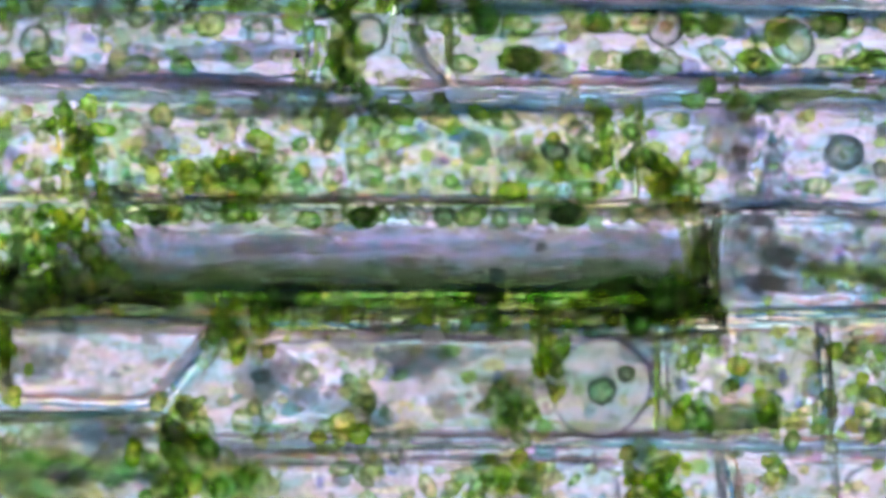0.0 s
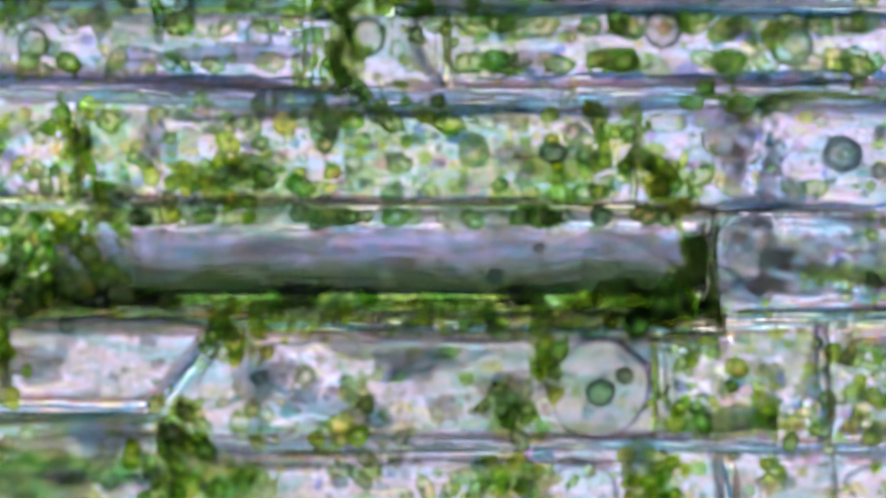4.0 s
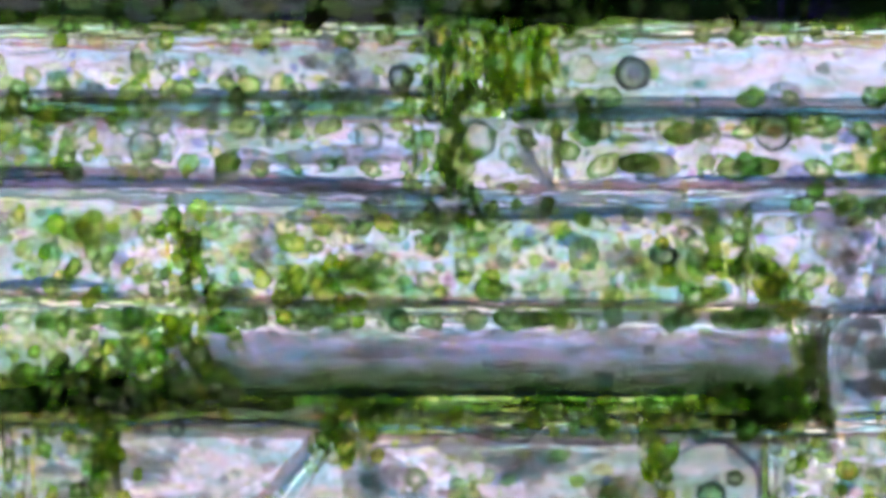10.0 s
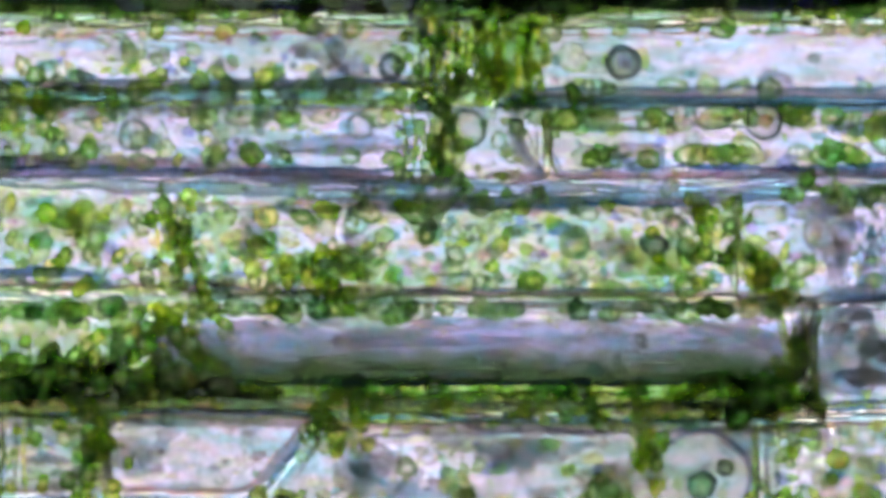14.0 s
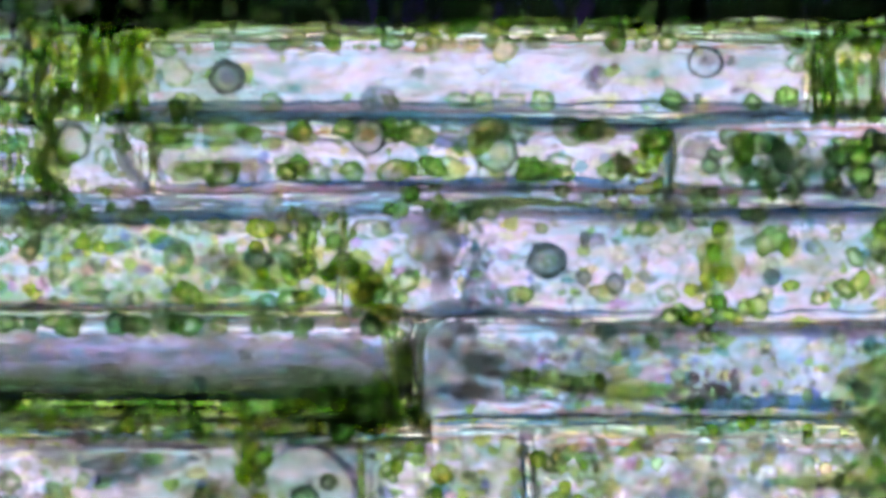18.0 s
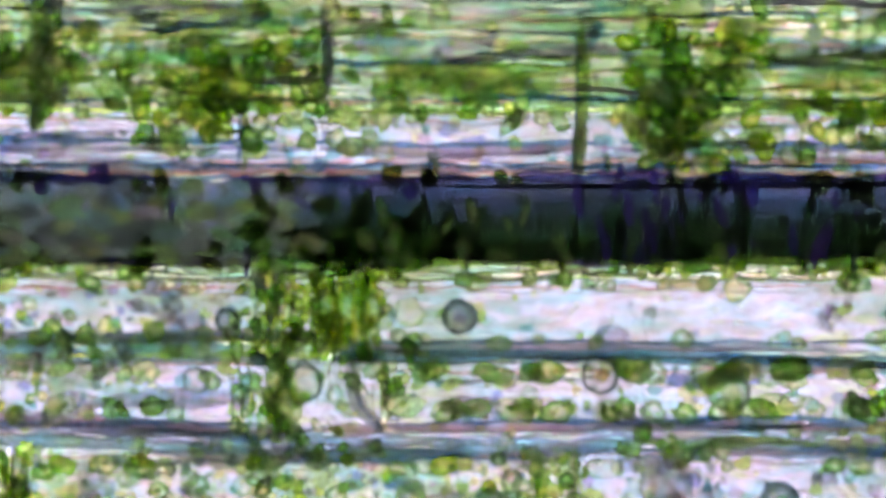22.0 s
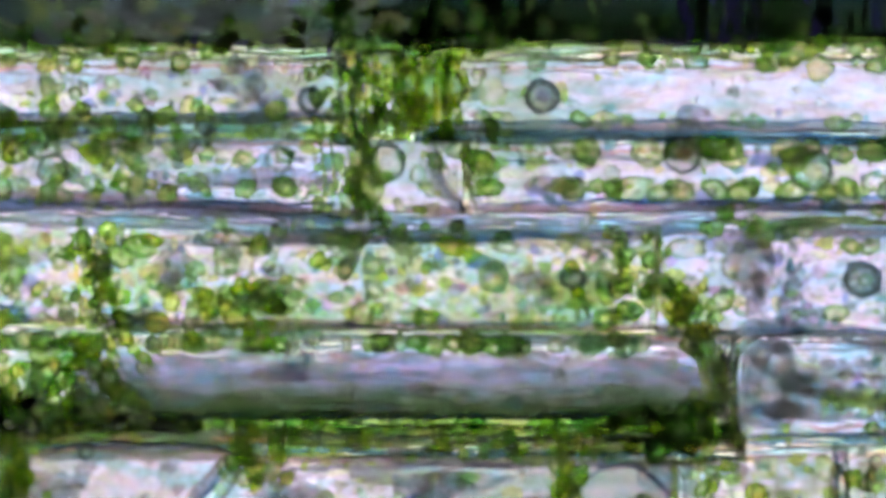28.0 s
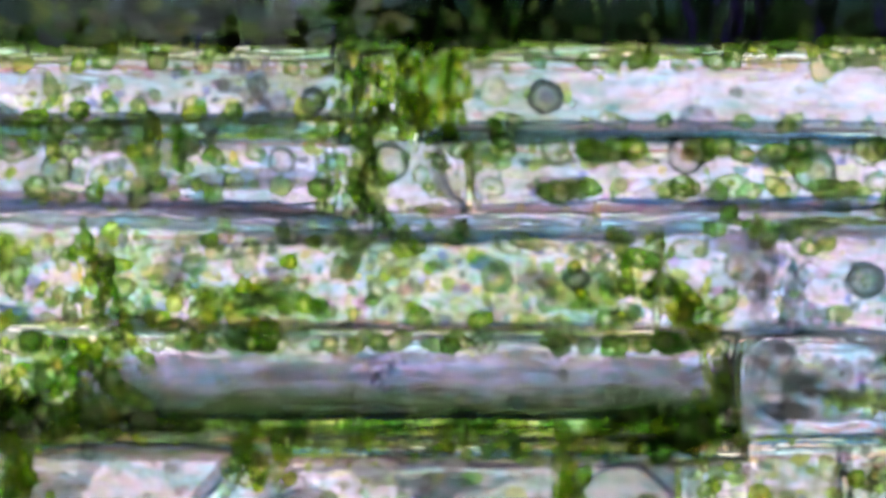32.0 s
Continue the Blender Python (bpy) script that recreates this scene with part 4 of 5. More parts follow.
for i in range(150):
    x, y, sx, sy = random.choice(((1500, 670, 40, 60), (1520, 640, 50, 40), (1560, 604, 60, 12), (1720, 612, 90, 16), (1245, 610, 40, 16), (1260, 680, 50, 30), (1640, 720, 80, 20), (1380, 900, 40, 45), (1480, 930, 60, 30), (1620, 850, 90, 40), (1850, 900, 90, 50),
                                  (1560, 486, 60, 14), (1720, 500, 60, 14), (1900, 500, 80, 20), (960, 860, 60, 20), (560, 900, 60, 40), (960, 640, 24, 36), (1000, 572, 120, 8), (760, 572, 120, 8), (1180, 880, 30, 50), (620, 770, 50, 30), (2000, 640, 80, 40)))
    droplet(x + random.gauss(0, sx), y + random.gauss(0, sy), random.uniform(7, 14), OIL, None, BEAD, 0.7, name="oil_droplet")


# ---- chloroplasts ----
SHAPES = {}


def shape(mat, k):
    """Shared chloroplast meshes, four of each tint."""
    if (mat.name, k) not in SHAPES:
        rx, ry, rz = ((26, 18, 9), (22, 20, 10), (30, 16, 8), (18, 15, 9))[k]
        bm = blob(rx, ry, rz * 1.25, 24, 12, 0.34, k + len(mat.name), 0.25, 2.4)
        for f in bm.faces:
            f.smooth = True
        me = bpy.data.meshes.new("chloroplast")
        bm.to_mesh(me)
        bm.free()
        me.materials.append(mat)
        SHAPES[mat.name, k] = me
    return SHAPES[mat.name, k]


rng = random.Random(11)
bm = blob(7, 7, 5, 10, 6, 0.1, 3)
for f in bm.faces:
    f.smooth = True
OIL_MESH = bpy.data.meshes.new("oil_droplet")
bm.to_mesh(OIL_MESH)
bm.free()
OIL_MESH.materials.append(OIL)


def clump(x0, x1, y0, y1, n, mats, label, size=1.0, lean=0, fibres=0, base=SAP_TOP, deep=26):
    """A jam of chloroplasts, pressed together, with a few upright fibres in some."""
    cx, cy = (x0 + x1) / 2, (y0 + y1) / 2
    ob = thing("chloroplast_clump", P(cx, cy, base), label, "chloroplast clump", "chloroplast clumps")
    w, h = (x1 - x0) / 2, (y1 - y0) / 2
    for i in range(max(5, int(n * 0.85))):
        v = rng.uniform(-1, 1)
        u = rng.uniform(-1, 1) if fibres else max(-1.15, min(1.15, rng.gauss(0, 0.55)))
        c = new("chloroplast", shape(rng.choice(mats), rng.randrange(4)))
        c.parent = ob
        s = size * (rng.uniform(0.36, 0.78) if fibres else rng.uniform(0.45, 1.0))
        turn = rng.uniform(50, 130) if fibres else rng.uniform(-180, 180)
        c.matrix_basis = pose((u * w + lean * v) / 1000, -v * h / 1000, (rng.uniform(-3, deep)) / 1000, rng.uniform(-25, 25), rng.uniform(-25, 25), turn) @ Matrix.Diagonal((s, s, s, 1))
    for i in range(0 if MURK in mats else n // 4):
        g = new("oil_droplet", OIL_MESH)
        g.parent = ob
        s = rng.uniform(0.6, 1.2)
        g.matrix_basis = pose(rng.uniform(-1, 1) * w / 1000, rng.uniform(-1, 1) * h / 1000, rng.uniform(8, deep + 8) / 1000) @ Matrix.Diagonal((s, s, s, 1))
    for i in range(fibres):
        u = rng.uniform(-1, 1) * w
        line = smooth_line([(cx + u - lean, cy - h), (cx + u * 0.8 + rng.uniform(-6, 6), cy), (cx + u + lean, cy + h)], 20)
        f = part("fibre", strand(line, rng.uniform(4, 8), 20, base + 8, 0, seed=i, wobble=4, origin=(P(cx, cy).x, P(cx, cy).y)), rng.choice(mats), ob)
        f.location.z = -base / 1000
    return ob


clump(366, 450, -112, -12, 26, [GREY, CLOUD, SHADE, GREY], "grey grainy smear of cytoplasm in a pale cell", 0.9, deep=8)
clump(-320, 330, 462, 536, 70, [DEEP, MURK, GREEN, DEEP], "dark green mass of chloroplasts under the tube cell", 1.0, deep=10)
for i in range(44):
    x = random.uniform(130, 1220)
    cloud(x, random.uniform(396, 500), random.uniform(24, 64), random.uniform(5, 12), (SHADE, CLOUD, CLOUD)[i % 3], "soft smoky patch of cytoplasm in the tube cell", 1)
for x, y, rx, ry in ((190, 440, 70, 24), (260, 480, 90, 18), (320, 430, 50, 20), (150, 486, 50, 24)):
    cloud(x, y, rx, ry, SHADE, "soft smoky patch of cytoplasm in the tube cell", 1)
crowd = clump(-140, 140, -30, 130, 46, [LEAFY, GREEN, HAZE, GREEN], "yellow-green crowd of chloroplasts drifting along a blurred wall", 1.0, deep=14)
JAM = "dense green jam of chloroplasts at a cell's end"
clump(575, 640, 20, 175, 26, [DEEP, GREEN, DEEP], JAM, lean=15, fibres=4)
clump(548, 620, -125, 30, 26, [GREEN, DEEP, TEAL], JAM, 0.9, fibres=6)
clump(690, 792, -132, 34, 26, [LEAFY, LEAFY, GREEN], "yellow-green jam of chloroplasts in upright rows", 0.8, fibres=12, deep=10)
clump(620, 700, -128, 20, 24, [GREEN, DEEP, LEAFY], JAM, 0.9, fibres=4)
clump(1040, 1150, 172, 300, 36, [GREEN, LEAFY, DEEP, GREEN], JAM, 0.95, fibres=5, lean=15)
clump(1130, 1225, 270, 362, 28, [GREEN, LEAFY, DEEP], JAM, lean=30)
clump(100, 175, 190, 350, 24, [GREEN, DEEP, LEAFY], JAM, 0.9, fibres=6, lean=10)
clump(1950, 2000, -120, 30, 18, [DEEP, GREEN], JAM, 0.9, fibres=6)
clump(20, 250, 376, 520, 56, [LEAFY, GREEN, DEEP, HAZE], "yellow-green crowd of chloroplasts in the tube cell", 1.0, lean=20)
clump(-320, 120, 376, 512, 90, [LEAFY, GREEN, DEEP, HAZE], "yellow-green crowd of chloroplasts in the tube cell", 1.0, fibres=2)
clump(-320, 1240, 516, 556, 64, [DEEP, GREEN, LEAFY, DEEP], "dark green bed of chloroplasts along the tube cell", 0.75, deep=8)
clump(1040, 1256, 496, 572, 40, [DEEP, MURK, DEEP], "near-black green jam of chloroplasts in a corner", 1.0)
clump(1188, 1258, 378, 556, 20, [GREEN, DEEP, LEAFY], JAM, 0.8, fibres=5, lean=14, deep=12)
clump(-60, 56, 548, 720, 40, [LEAFY, GREEN, LEAFY], "yellow-green jam of chloroplasts in upright rows", 0.95)
clump(390, 480, 556, 620, 14, [GREEN, LEAFY, SOFT], JAM, 0.9)
clump(360, 440, 560, 600, 10, [GREEN, DEEP], JAM, 0.8)
clump(530, 720, 680, 850, 22, [LEAFY, SOFT, HAZE], "soft yellow-green cloud of chloroplasts", 1.0)
clump(600, 660, 640, 720, 10, [HAZE, GREEN], "soft green cloud of chloroplasts", 0.9)
clump(860, 930, 670, 770, 16, [GREEN, HAZE, DEEP], "soft green cloud of chloroplasts", 0.9)
clump(250, 370, 700, 900, 44, [GREEN, LEAFY, DEEP], "olive cloud of chloroplasts at a cell's end", 1.0)
clump(-320, 250, 740, 960, 60, [HAZE, GREEN, HAZE], "faint olive cloud of chloroplasts", 1.1)
clump(930, 1000, 580, 700, 14, [LEAFY, LEAFY, GREEN], "bright yellow-green chloroplasts beside a clear bubble", 0.95)
clump(1166, 1250, 590, 720, 10, [LEAFY, GREEN, HAZE], "yellow-green cloud of chloroplasts", 0.95)
clump(1170, 1440, 700, 776, 26, [HAZE, GREEN, LEAFY, DEEP], "olive crowd of chloroplasts along a wall", 0.9)
clump(1105, 1220, 796, 980, 44, [LEAFY, GREEN], "yellow-green jam of chloroplasts in upright rows", 0.95)
clump(820, 1000, 800, 880, 26, [GREEN, LEAFY, SOFT], "soft green cloud of chloroplasts", 0.9)
clump(380, 470, 800, 900, 18, [GREEN, HAZE], "soft green cloud of chloroplasts", 0.95)
clump(430, 500, 720, 780, 10, [HAZE, GREEN], "soft green cloud of chloroplasts", 0.9)
clump(900, 1060, 900, 990, 22, [GREEN, LEAFY], "soft green cloud of chloroplasts", 0.95)
clump(1340, 1400, 800, 880, 10, [LEAFY, GREEN, SOFT], "green chloroplasts beside an end wall", 0.8)
clump(1420, 1700, 740, 778, 20, [GREEN, HAZE, DEEP], "olive crowd of chloroplasts along a wall", 0.75)
clump(1480, 1540, 590, 760, 16, [LEAFY, SOFT, GREEN], "pale green chloroplasts beside an end wall", 0.7)
clump(2060, 2240, 160, 290, 40, [LEAFY, GREEN, DEEP], "yellow-green crowd of chloroplasts", 1.0)
clump(1995, 2160, 420, 600, 40, [HAZE, SHADE, HAZE, OLIVE], "dark olive cloud of chloroplasts", 1.05)
clump(1750, 1800, 200, 345, 16, [LEAFY, HAZE], "yellow cloud of chloroplasts", 0.9)
clump(1440, 1700, 470, 505, 20, [HAZE, GREEN, SOFT], "olive crowd of chloroplasts along a wall", 0.8)
clump(1560, 2100, 548, 572, 26, [GREEN, SOFT, LEAFY], "green chloroplasts along a wall", 0.6)
clump(370, 660, -530, -340, 96, [GREEN, DEEP, LEAFY], "olive cloud of chloroplasts at the leaf's edge", 1.1)
clump(60, 330, -560, -420, 40, [HAZE, GREEN, DEEP], "olive cloud of chloroplasts at the leaf's edge", 1.1)
clump(700, 800, -420, -340, 16, [SOFT, GREEN, LEAFY], "soft green cloud of chloroplasts", 1.0)
clump(840, 1080, -480, -420, 22, [GREEN, HAZE, DEEP], "olive cloud of chloroplasts at the leaf's edge", 1.0)
clump(1210, 1440, -560, -300, 96, [GREEN, DEEP, LEAFY], "olive cloud of chloroplasts at the leaf's edge", 1.1)
clump(1480, 1700, -440, -330, 30, [LEAFY, GREEN, SOFT], "yellow-green cloud of chloroplasts", 1.0)
clump(580, 860, -200, -132, 30, [MURK, MURK, DEEP], "near-black green jam on the dark cell", 1.0, base=70)
clump(900, 2000, -150, -126, 40, [DEEP, GREEN, LEAFY], "dark green chloroplasts along an olive wall", 0.7, base=60, deep=10)
clump(-200, 200, -20, 40, 16, [GREEN, HAZE, LEAFY], "green crowd of chloroplasts along a wall", 0.95)
clump(240, 560, -12, 20, 10, [GREEN, TEAL, SOFT], "dark green chloroplasts along a wall", 0.8)
clump(-250, 230, -110, -20, 16, [SOFT, GREEN, HAZE], "pale green crowd of chloroplasts", 1.0)
clump(-200, 300, 60, 130, 16, [GREEN, HAZE, SOFT], "pale green crowd of chloroplasts", 1.0)
clump(800, 900, -20, 40, 14, [GREEN, DEEP, SOFT], "green chloroplasts on a dark blue wall", 0.8)
clump(1190, 1250, 20, 50, 8, [DEEP, GREEN], "dark green chloroplasts beside a clear droplet", 0.8)
clump(1650, 1690, 60, 150, 9, [LEAFY, GREEN], "green chloroplasts at an end wall", 0.8)
clump(1230, 1420, 155, 190, 18, [DEEP, GREEN], "dark green chloroplasts on a layered wall", 0.8)
clump(1720, 1880, 340, 380, 14, [DEEP, GREEN, LEAFY], "green chloroplasts bulging over a thin wall", 0.85)
clump(280, 520, 270, 350, 36, [GREEN, LEAFY, HAZE], "green crowd of chloroplasts in a crowded cell", 1.0)
clump(200, 560, 350, 392, 24, [GREEN, SOFT, LEAFY], "green chloroplasts along a thin wall", 0.8)
clump(540, 620, 190, 260, 12, [GREEN, SOFT], "green crowd of chloroplasts in a crowded cell", 1.0)

clump(560, 1120, 548, 590, 50, [LEAFY, GREEN, DEEP, SOFT], "green beads of chloroplasts along a dark wall", 0.6, deep=10)
clump(200, 600, 200, 290, 12, [SOFT, HAZE, SOFT], "pale green crowd of chloroplasts in a crowded cell", 0.95, deep=8)
clump(950, 1090, 210, 345, 16, [SOFT, LEAFY, GREEN], "pale green crowd of chloroplasts in a crowded cell", 1.0, deep=10)
clump(590, 740, 200, 345, 18, [SOFT, LEAFY, SOFT], "pale green crowd of chloroplasts in a crowded cell", 0.95, deep=10)
clump(-300, 120, 200, 340, 30, [SOFT, HAZE, GREEN], "pale green crowd of chloroplasts", 1.0, deep=10)
clump(-300, 560, -150, -126, 40, [HAZE, GREEN, DEEP, LEAFY], "olive chloroplasts along an olive wall", 0.7, base=60, deep=10)
clump(-300, 1100, -418, -396, 60, [HAZE, GREEN, SOFT, LEAFY], "green scalloped fringe of chloroplasts", 0.9, deep=8)
clump(1100, 2200, -418, -386, 50, [HAZE, GREEN, LEAFY], "green scalloped fringe of chloroplasts", 0.9, deep=8)
clump(1500, 2200, -600, -420, 50, [HAZE, GREEN, DEEP], "olive cloud of chloroplasts at the leaf's edge", 1.0, deep=12)
clump(600, 1000, -600, -420, 40, [HAZE, GREEN, OLIVE], "olive cloud of chloroplasts at the leaf's edge", 1.0, deep=12)
clump(-300, 400, -600, -420, 40, [HAZE, GREEN, OLIVE], "olive cloud of chloroplasts at the leaf's edge", 1.0, deep=12)
clump(1480, 1960, 130, 160, 20, [GREEN, SOFT, DEEP], "green chloroplasts on a layered wall", 0.7, deep=8)
clump(1550, 2000, 160, 196, 30, [GREEN, DEEP, HAZE], "dark green chloroplasts on a layered wall", 0.7, deep=8)
clump(1900, 2280, 200, 340, 34, [SOFT, LEAFY, GREEN], "yellow-green crowd of chloroplasts", 0.9, deep=10)
clump(1600, 2200, 600, 770, 40, [SOFT, HAZE, GREEN], "pale green crowd of chloroplasts", 0.8, deep=8)
clump(1700, 2250, 830, 970, 40, [SOFT, HAZE, GREEN], "pale green crowd of chloroplasts", 0.9, deep=8)
clump(620, 900, 850, 970, 26, [HAZE, GREEN, SOFT], "soft green cloud of chloroplasts", 0.9, deep=8)
clump(400, 900, 600, 770, 22, [HAZE, SOFT], "faint pale green cloud of chloroplasts", 0.9, deep=6)

clump(180, 1060, 166, 196, 36, [GREEN, DEEP, SOFT, TEAL], "green chloroplasts on a layered wall", 0.7, deep=8)
clump(-250, 560, -30, 40, 30, [GREEN, SOFT, TEAL, HAZE], "dark blue-green crowd of chloroplasts along a blurred wall", 0.85, deep=14)

clump(1990, 2090, 50, 156, 26, [DEEP, TEAL, GREEN, DEEP], "dark green jam of balls in a cell", 0.95)
clump(1760, 1990, 56, 150, 30, [GREEN, DEEP, SOFT, EMERALD], "loose heap of round green chloroplasts", 1.15, deep=12)
clump(1950, 2074, -128, 20, 46, [DEEP, GREEN, LEAFY, DEEP, OLIVE], "dark olive crowd of chloroplasts beside an end wall", 0.9, fibres=8, deep=14)

clump(1230, 1440, 592, 710, 12, [HAZE, SOFT, LEAFY], "soft yellow-green crowd of chloroplasts", 1.0, deep=8)
clump(1480, 1620, 600, 740, 14, [HAZE, SOFT, LEAFY], "soft yellow-green crowd of chloroplasts", 0.9, deep=8)

clump(690, 800, 36, 150, 22, [GREEN, LEAFY, SOFT], "yellow-green chloroplasts in a wedge-shaped cell", 0.75, deep=10)
clump(-300, 2300, -184, -140, 80, [MURK, DEEP, DEEP, MURK], "dark green ragged fringe along the near-black cell", 0.95, base=88, deep=8)
clump(-300, 2300, -300, -270, 50, [MURK, MURK, INK], "dark ragged upper fringe of the near-black cell", 0.95, base=88, deep=8)
clump(1960, 2330, -140, -112, 26, [MURK, DEEP, MURK], "near-black green fringe under the dark cell", 0.8, deep=10)

clump(-160, 130, 176, 350, 40, [LEAFY, GREEN, HAZE], "yellow-green crowd of chloroplasts", 0.95, deep=12)
clump(-280, 500, -110, -20, 12, [GREEN, LEAFY, HAZE], "yellow-green crowd of chloroplasts in a pale cell", 0.9, deep=10)
clump(-280, 540, 36, 130, 14, [GREEN, DEEP, LEAFY], "green crowd of chloroplasts in a pale cell", 0.9, deep=10)

clump(-320, 1240, 520, 556, 60, [LEAFY, GREEN, LEAFY, SOFT], "bright green beads of chloroplasts along the tube cell's floor", 0.5, base=SAP_TOP + 12, deep=10)
clump(286, 352, 690, 790, 18, [OLIVE, GREEN, TEAL, GREEN], "dark green chloroplasts at the foot of a slanting wall", 0.85, deep=14)
clump(370, 470, 556, 640, 16, [LEAFY, GREEN, OLIVE], "yellow-green chloroplasts at the head of a slanting wall", 0.8, fibres=5, lean=-22, deep=10)
clump(930, 1010, 575, 660, 12, [LEAFY, LEAFY, SOFT], "bright yellow-green chloroplasts beside a clear bubble", 0.8, deep=8)

clump(95, 190, 180, 432, 36, [LEAFY, GREEN, LEAFY, HAZE], "yellow-green jam of chloroplasts across a thin wall", 0.85, lean=-6, deep=14)
clump(-190, -90, 556, 710, 18, [GREEN, LEAFY, OLIVE], "yellow-green jam of chloroplasts in upright rows", 0.85, fibres=4, deep=12)

clump(520, 700, -120, 16, 44, [LEAFY, GREEN, LEAFY, DEEP], "vivid yellow-green jam of chloroplasts across two cells", 0.85, fibres=6, deep=12)
clump(530, 640, 24, 160, 22, [LEAFY, GREEN, DEEP], "vivid yellow-green jam of chloroplasts across two cells", 0.8, fibres=4, deep=10)
clump(565, 800, -146, 14, 74, [LEAFY, GREEN, LEAFY, LEAFY, DEEP], "vivid yellow-green jam of chloroplasts across two cells", 0.95, fibres=7, deep=14)
clump(570, 800, 34, 148, 14, [LEAFY, GREEN, SOFT], "yellow-green chloroplasts in a wedge-shaped cell", 0.8, deep=8)

# single chloroplasts that stay where they are
LONE = "single lens-shaped green chloroplast lying in a cell"
for x, y, s, m in ((838, -58, 1.3, SOFT), (1413, -98, 1.1, GREEN), (1608, -112, 0.9, GREEN), (1050, -118, 0.9, GREEN), (1110, -118, 0.9, GREEN), (1898, 237, 1.1, GREEN), (1180, 215, 1.2, SOFT), (1400, 80, 0.8, GREEN), (1440, 330, 0.9, GREEN),
                   (1270, 250, 1.2, SOFT), (1240, 310, 1.0, GREEN), (1640, 215, 0.7, SOFT), (1960, 250, 0.9, SOFT), (2010, 320, 0.9, GREEN), (1370, 65, 1.1, LEAFY), (1050, 84, 0.7, SOFT), (1700, 250, 0.7, SOFT), (860, 210, 0.9, SOFT), (1510, 100, 0.9, SOFT), (1722, 362, 1.0, DEEP), (1800, 366, 0.8, DEEP), (1834, 358, 0.9, GREEN), (1860, 354, 1.0, DEEP), (1740, 374, 0.7, GREEN), (2120, 28, 1.1, EMERALD), (1880, 236, 1.3, GREEN), (1700, -112, 1.0, GREEN)):
    c = new("chloroplast", shape(m, rng.randrange(4)))
    c.matrix_basis = Matrix.Translation(P(x, y, SAP_TOP - 1)) @ pose(0, 0, 0, 0, 0, rng.uniform(-60, 60)) @ Matrix.Diagonal((s, s, s, 1))
    tagged(c, LONE, "chloroplast", "chloroplasts")

# crystals
def crystals(x, y, w, h, n, tail, label, grain=False, mats=(VIOLET, CLEAR, PALE, OIL, CLEAR, PALE, VIOLET), size=1.0):
    ob = thing("crystal_cluster", P(x, y, SAP_TOP), label, "crystal cluster")
    for i in range(n):
        bm = bmesh.new()
        if grain:
            bmesh.ops.create_icosphere(bm, subdivisions=2, radius=0.5)
        else:
            bmesh.ops.create_cube(bm, size=1)
            bmesh.ops.bevel(bm, geom=bm.edges[:], offset=0.12, segments=1, affect="EDGES")
        c = part("crystal", bm, rng.choice(mats), ob, smooth=grain)
        s = size * rng.uniform(6, 13) / 1000
        c.matrix_basis = pose(rng.gauss(0, w / 2) / 1000, (rng.gauss(0, h / 2) - tail * i / n) / 1000, 0.004, rng.uniform(0, 90), rng.uniform(0, 90), rng.uniform(0, 90)) @ Matrix.Diagonal((s, s * 1.6, s, 1))
    return ob


crystals(1583, -82, 30, 28, 26, 40, "sparkling pale crystal cluster in a bright cell", mats=(CLEAR, PALE, CLEAR, VIOLET, OIL))
drifter = crystals(0, 0, 40, 34, 34, 0, "dark star-shaped crystal cluster drifting in the tube cell", False, (VEIL, TEAL_WALL, VIOLET, SHADE, BLUE_TINT), 0.7)
crystals(1760, 495, 70, 24, 60, 0, "sparkling pink and dark crystal cluster")
crystals(1364, 285, 42, 110, 150, 0, "bluish grainy column of small crystals", True, (CLEAR, TEAL_WALL, PALE, CLEAR, VIOLET, TEAL_WALL), 0.85)
crystals(1632, 100, 34, 22, 26, 0, "dark grainy crystal cluster at a cell's end")


# ---- fine granules ----
def granules(name, x0, x1, y0, y1, n, r0, r1, mat, label, base=SAP_TOP):
    bm = bmesh.new()
    verts, faces = [], []
    for i in range(n):
        x, y, r = rng.uniform(x0, x1), rng.uniform(y0, y1), rng.uniform(r0, r1)
        e = rng.uniform(0.6, 1.7)
        c = P(x, y, base - 1 + r * 0.5)
        first = len(verts)
        ragged = [rng.uniform(0.55, 1.3) for _ in range(7)]
        for lat in (-0.6, 0.25):
            for k in range(7):
                a = 2 * math.pi * k / 7
                q = math.cos(lat) * ragged[k]
                verts.append((c.x + r * e * q * math.cos(a) / 1000, c.y + r * q * math.sin(a) / 1000, c.z + r * 0.6 * math.sin(lat) / 1000))
        verts += [(c.x, c.y, c.z - r * 0.6 / 1000), (c.x, c.y, c.z + r * 0.6 / 1000)]
        for k in range(7):
            k2 = (k + 1) % 7
            faces += [(first + k, first + k2, first + 7 + k2, first + 7 + k), (first + k2, first + k, first + 14), (first + 7 + k, first + 7 + k2, first + 15)]
    bm.free()
    me = bpy.data.meshes.new(name)
    me.from_pydata(verts, [], faces)
    me.polygons.foreach_set("use_smooth", [True] * len(faces))
    me.materials.append(mat)
    return tagged(new(name, me), label, "granules", kind="stuff")


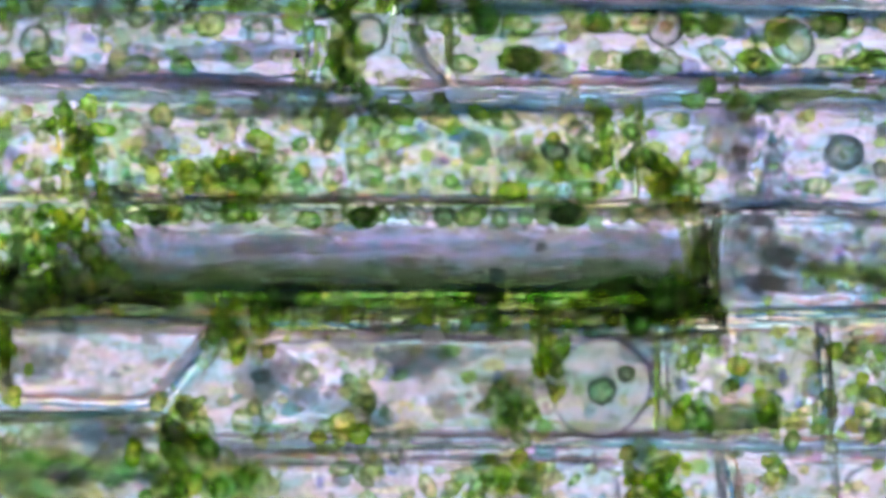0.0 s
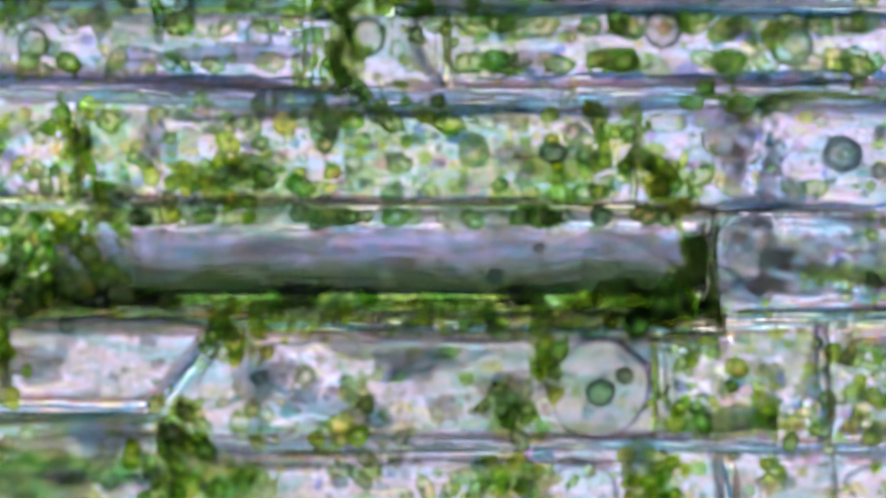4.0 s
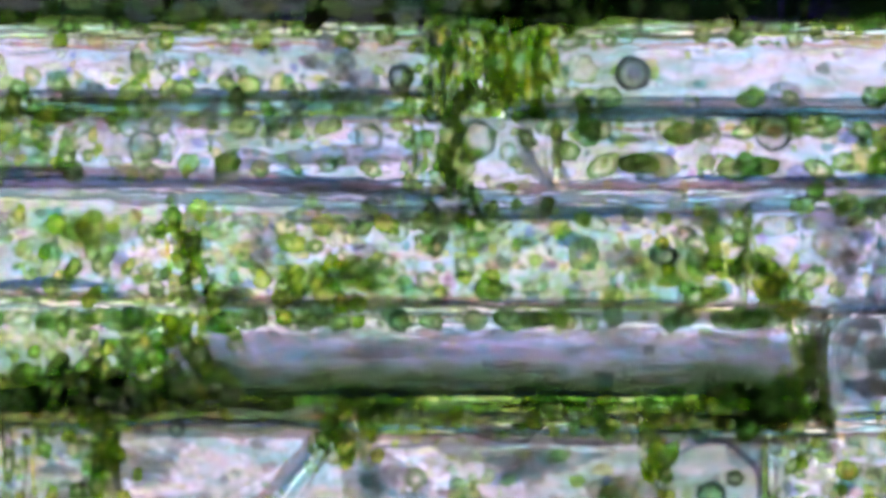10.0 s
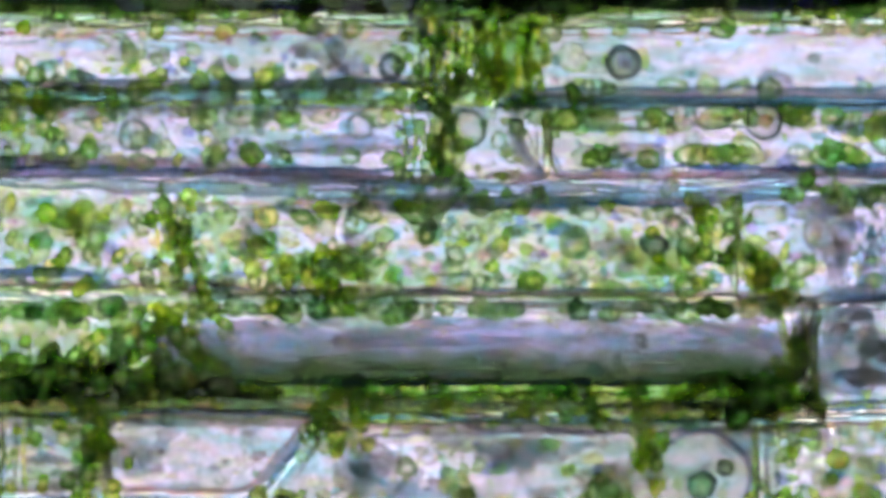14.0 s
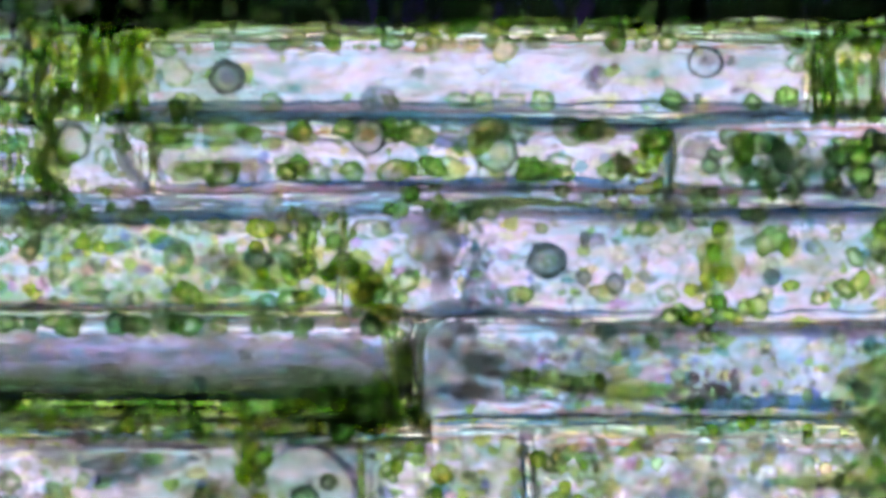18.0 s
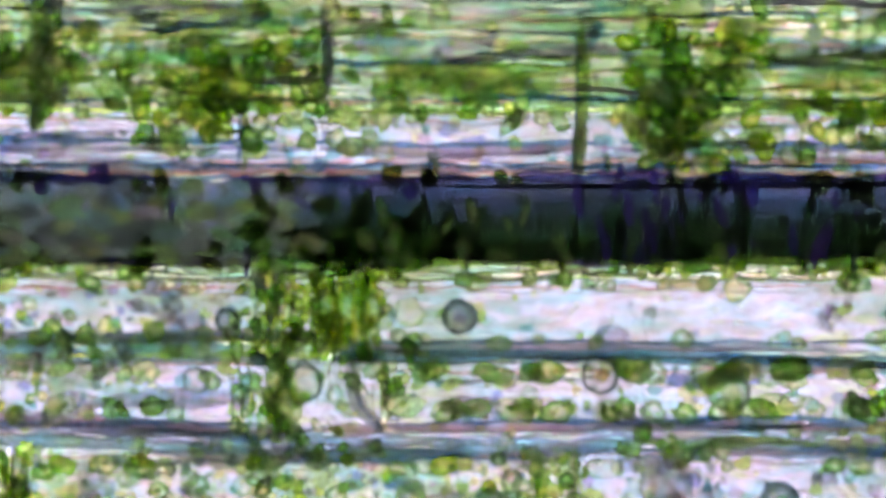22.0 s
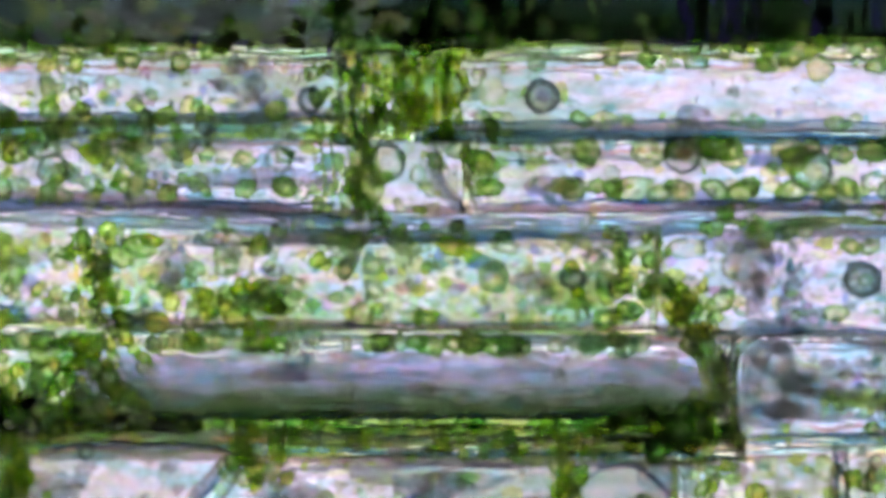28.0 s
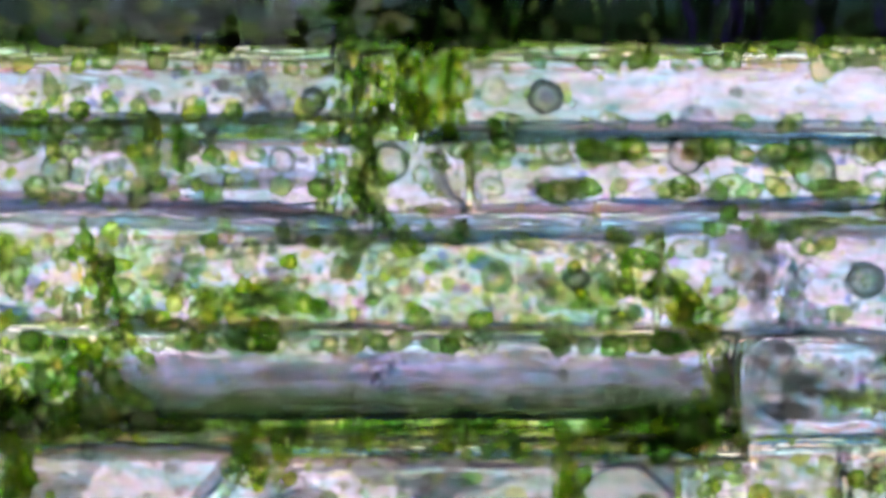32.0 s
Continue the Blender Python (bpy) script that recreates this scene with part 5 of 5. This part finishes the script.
for k, (x0, x1, y0, y1, n) in enumerate(((XL, 2300, -600, -420, 260), (XL, 2300, -405, -310, 120), (-300, 560, -115, -12, 70), (820, 1930, -110, 0, 40), (-300, 580, 30, 125, 80), (810, 2300, 44, 136, 110), (160, 1100, 200, 340, 190), (1140, 2300, 200, 335, 130), (-300, 1230, 400, 470, 70),
                                          (1460, 2300, 400, 535, 170), (30, 320, 570, 700, 40), (400, 1140, 595, 760, 130), (1160, 2300, 595, 760, 220), (-300, 2300, 800, 975, 380))):
    granules("granules", x0, x1, y0, y1, n // 6, 4, 10, SOFT, "scattered fine green granules in a cell")
    granules("granules", x0, x1, y0, y1, n // 6, 3, 8, GREY, "scattered fine grey granules in a cell")
    granules("granules", x0, x1, y0, y1, n // 2, 4, 9, OIL, "scattered fine bright granules in a cell")

# flecks of many tints through every cell
for x0, x1, y0, y1, n in ((XL, 2300, -600, -420, 300), (XL, 2300, -405, -305, 160), (XL, 560, -118, 150, 150), (800, 1900, -118, 0, 30), (800, 1690, 30, 150, 70), (1960, 2300, -118, 150, 50), (XL, 1120, 190, 350, 260), (1130, 2300, 190, 350, 110), (1460, 2300, 380, 540, 150), (XL, 20, 570, 700, 40), (400, 1150, 580, 770, 50), (1160, 2300, 570, 770, 230), (XL, 2300, 790, 1150, 520)):
    granules("flecks", x0, x1, y0, y1, n, 6, 16, FLECK, "scattered tiny tinted flecks in the cells", SAP_TOP + 3)


# ---- streaming chloroplasts, carried round their cells ----
STREAMS = []


def ring_point(x0, x1, y0, y1, s):
    """A point at distance s round a long cell: to the right along y1, back along y0."""
    w, h = x1 - x0, y1 - y0
    s %= 2 * (w + abs(h))
    if s < w:
        return x0 + s, y1
    s -= w
    if s < abs(h):
        return x1 + 12 * math.sin(math.pi * s / abs(h)), y1 - math.copysign(s, h)
    s -= abs(h)
    if s < w:
        return x1 - s, y0
    s -= w
    return x0 - 12 * math.sin(math.pi * s / abs(h)), y0 + math.copysign(s, h)


bm = blob(5.5, 4.5, 1.6, 8, 5, 0.2, 5)
for f in bm.faces:
    f.smooth = True
GRANUM = bpy.data.meshes.new("granum")
bm.to_mesh(GRANUM)
bm.free()
GRANUM.materials.append(DEEP)


def stream(x0, x1, y0, y1, n, speed, mats, size, label, jitter=6, level=SAP_TOP, bunch=0.0, low=0):
    """n chloroplasts that circle a cell: to the right along y1 at speed mm/s, back along y0."""
    length = 2 * (x1 - x0 + abs(y1 - y0))
    for i in range(n):
        s = length * (i + rng.uniform(-0.3, 0.3)) / n
        s += bunch * math.sin(s / length * 2 * math.pi * 9)
        c = new("chloroplast", shape(rng.choice(mats), rng.randrange(4)))
        k = size * rng.uniform(0.75, 1.1)
        c.scale = (k, k, k)
        tagged(c, label, "chloroplast", "streaming chloroplasts")
        for j in range(2):
            g = new("granum", GRANUM)
            g.parent = c
            g.location = (rng.uniform(-0.011, 0.011), rng.uniform(-0.007, 0.007), 0.019)
        STREAMS.append((c, (x0, x1, y0, y1), s, speed * rng.uniform(0.9, 1.1), rng.uniform(-jitter, jitter), level + rng.uniform(-2, 4), rng.uniform(-25, 25), rng.uniform(0, 6), low))


stream(-260, 1225, 520, 382, 140, 78, [GREEN, SOFT, EMERALD, SOFT, GREEN], 0.95, "green chloroplast streaming along the tube cell's wall", 6, SAP_TOP + 1, 60, 34)
stream(800, 1925, -112, -8, 30, 75, [SOFT, GREEN, SOFT], 0.9, "green chloroplast streaming along a bright cell's wall", 5, SAP_TOP, 90)
stream(820, 1670, 46, 112, 56, 42, [GREEN, SOFT, GREEN], 1.12, "green chloroplast streaming along a layered wall", 6, SAP_TOP, 50)
stream(190, 1080, 210, 336, 34, 22, [GREEN, LEAFY, SOFT], 0.95, "green chloroplast drifting round a crowded cell", 12, SAP_TOP)
stream(300, 700, 246, 310, 16, 15, [GREEN, SOFT, LEAFY], 0.95, "green chloroplast drifting round a crowded cell", 16, SAP_TOP + 2)
stream(1200, 2280, 212, 330, 16, 20, [GREEN, SOFT], 0.8, "green chloroplast drifting round a long lilac cell", 8, SAP_TOP)
stream(-280, 530, 50, 110, 20, 14, [GREEN, SOFT, DEEP], 0.95, "green chloroplast drifting round a grey cell", 10, SAP_TOP)
stream(-280, 520, -104, -22, 18, 12, [SOFT, GREEN, LEAFY], 0.95, "green chloroplast drifting round a pale cell", 10, SAP_TOP)
stream(1470, 2290, 410, 524, 16, 10, [SOFT, GREEN, OIL], 0.7, "pale green chloroplast drifting round a grey cell", 10, SAP_TOP + 2)


def motions():
    """Carry every streaming chloroplast along its ring for the whole clip."""
    times = [i * 1.6 for i in range(21)]
    for c, ring, s, speed, off, z, turn, ph, low in STREAMS:
        rows = []
        for t in times:
            x, y = ring_point(*ring, s + speed * t)
            sunk = low * (y - ring[3]) / (ring[2] - ring[3])
            rows.append((t, Matrix.Translation(P(x, y + off + 3 * math.sin(ph + t * 0.9), z - sunk)) @ pose(0, 0, 0, 0, 0, turn + 14 * math.sin(ph + t * 0.5))))
        walk(c, rows)
    walk(crowd, [(t, Matrix.Translation(P(x, 50, SAP_TOP))) for t, x in ((0, -190), (14, -150), (20, -20), (24, 70), (28, 150), (32, 225))])
    walk(drifter, [(t, Matrix.Translation(P(x, y, SAP_TOP))) for t, x, y in ((0, -300, 430), (12, 30, 436), (24, 372, 440), (28, 492, 422), (32, 634, 438))])


motions()
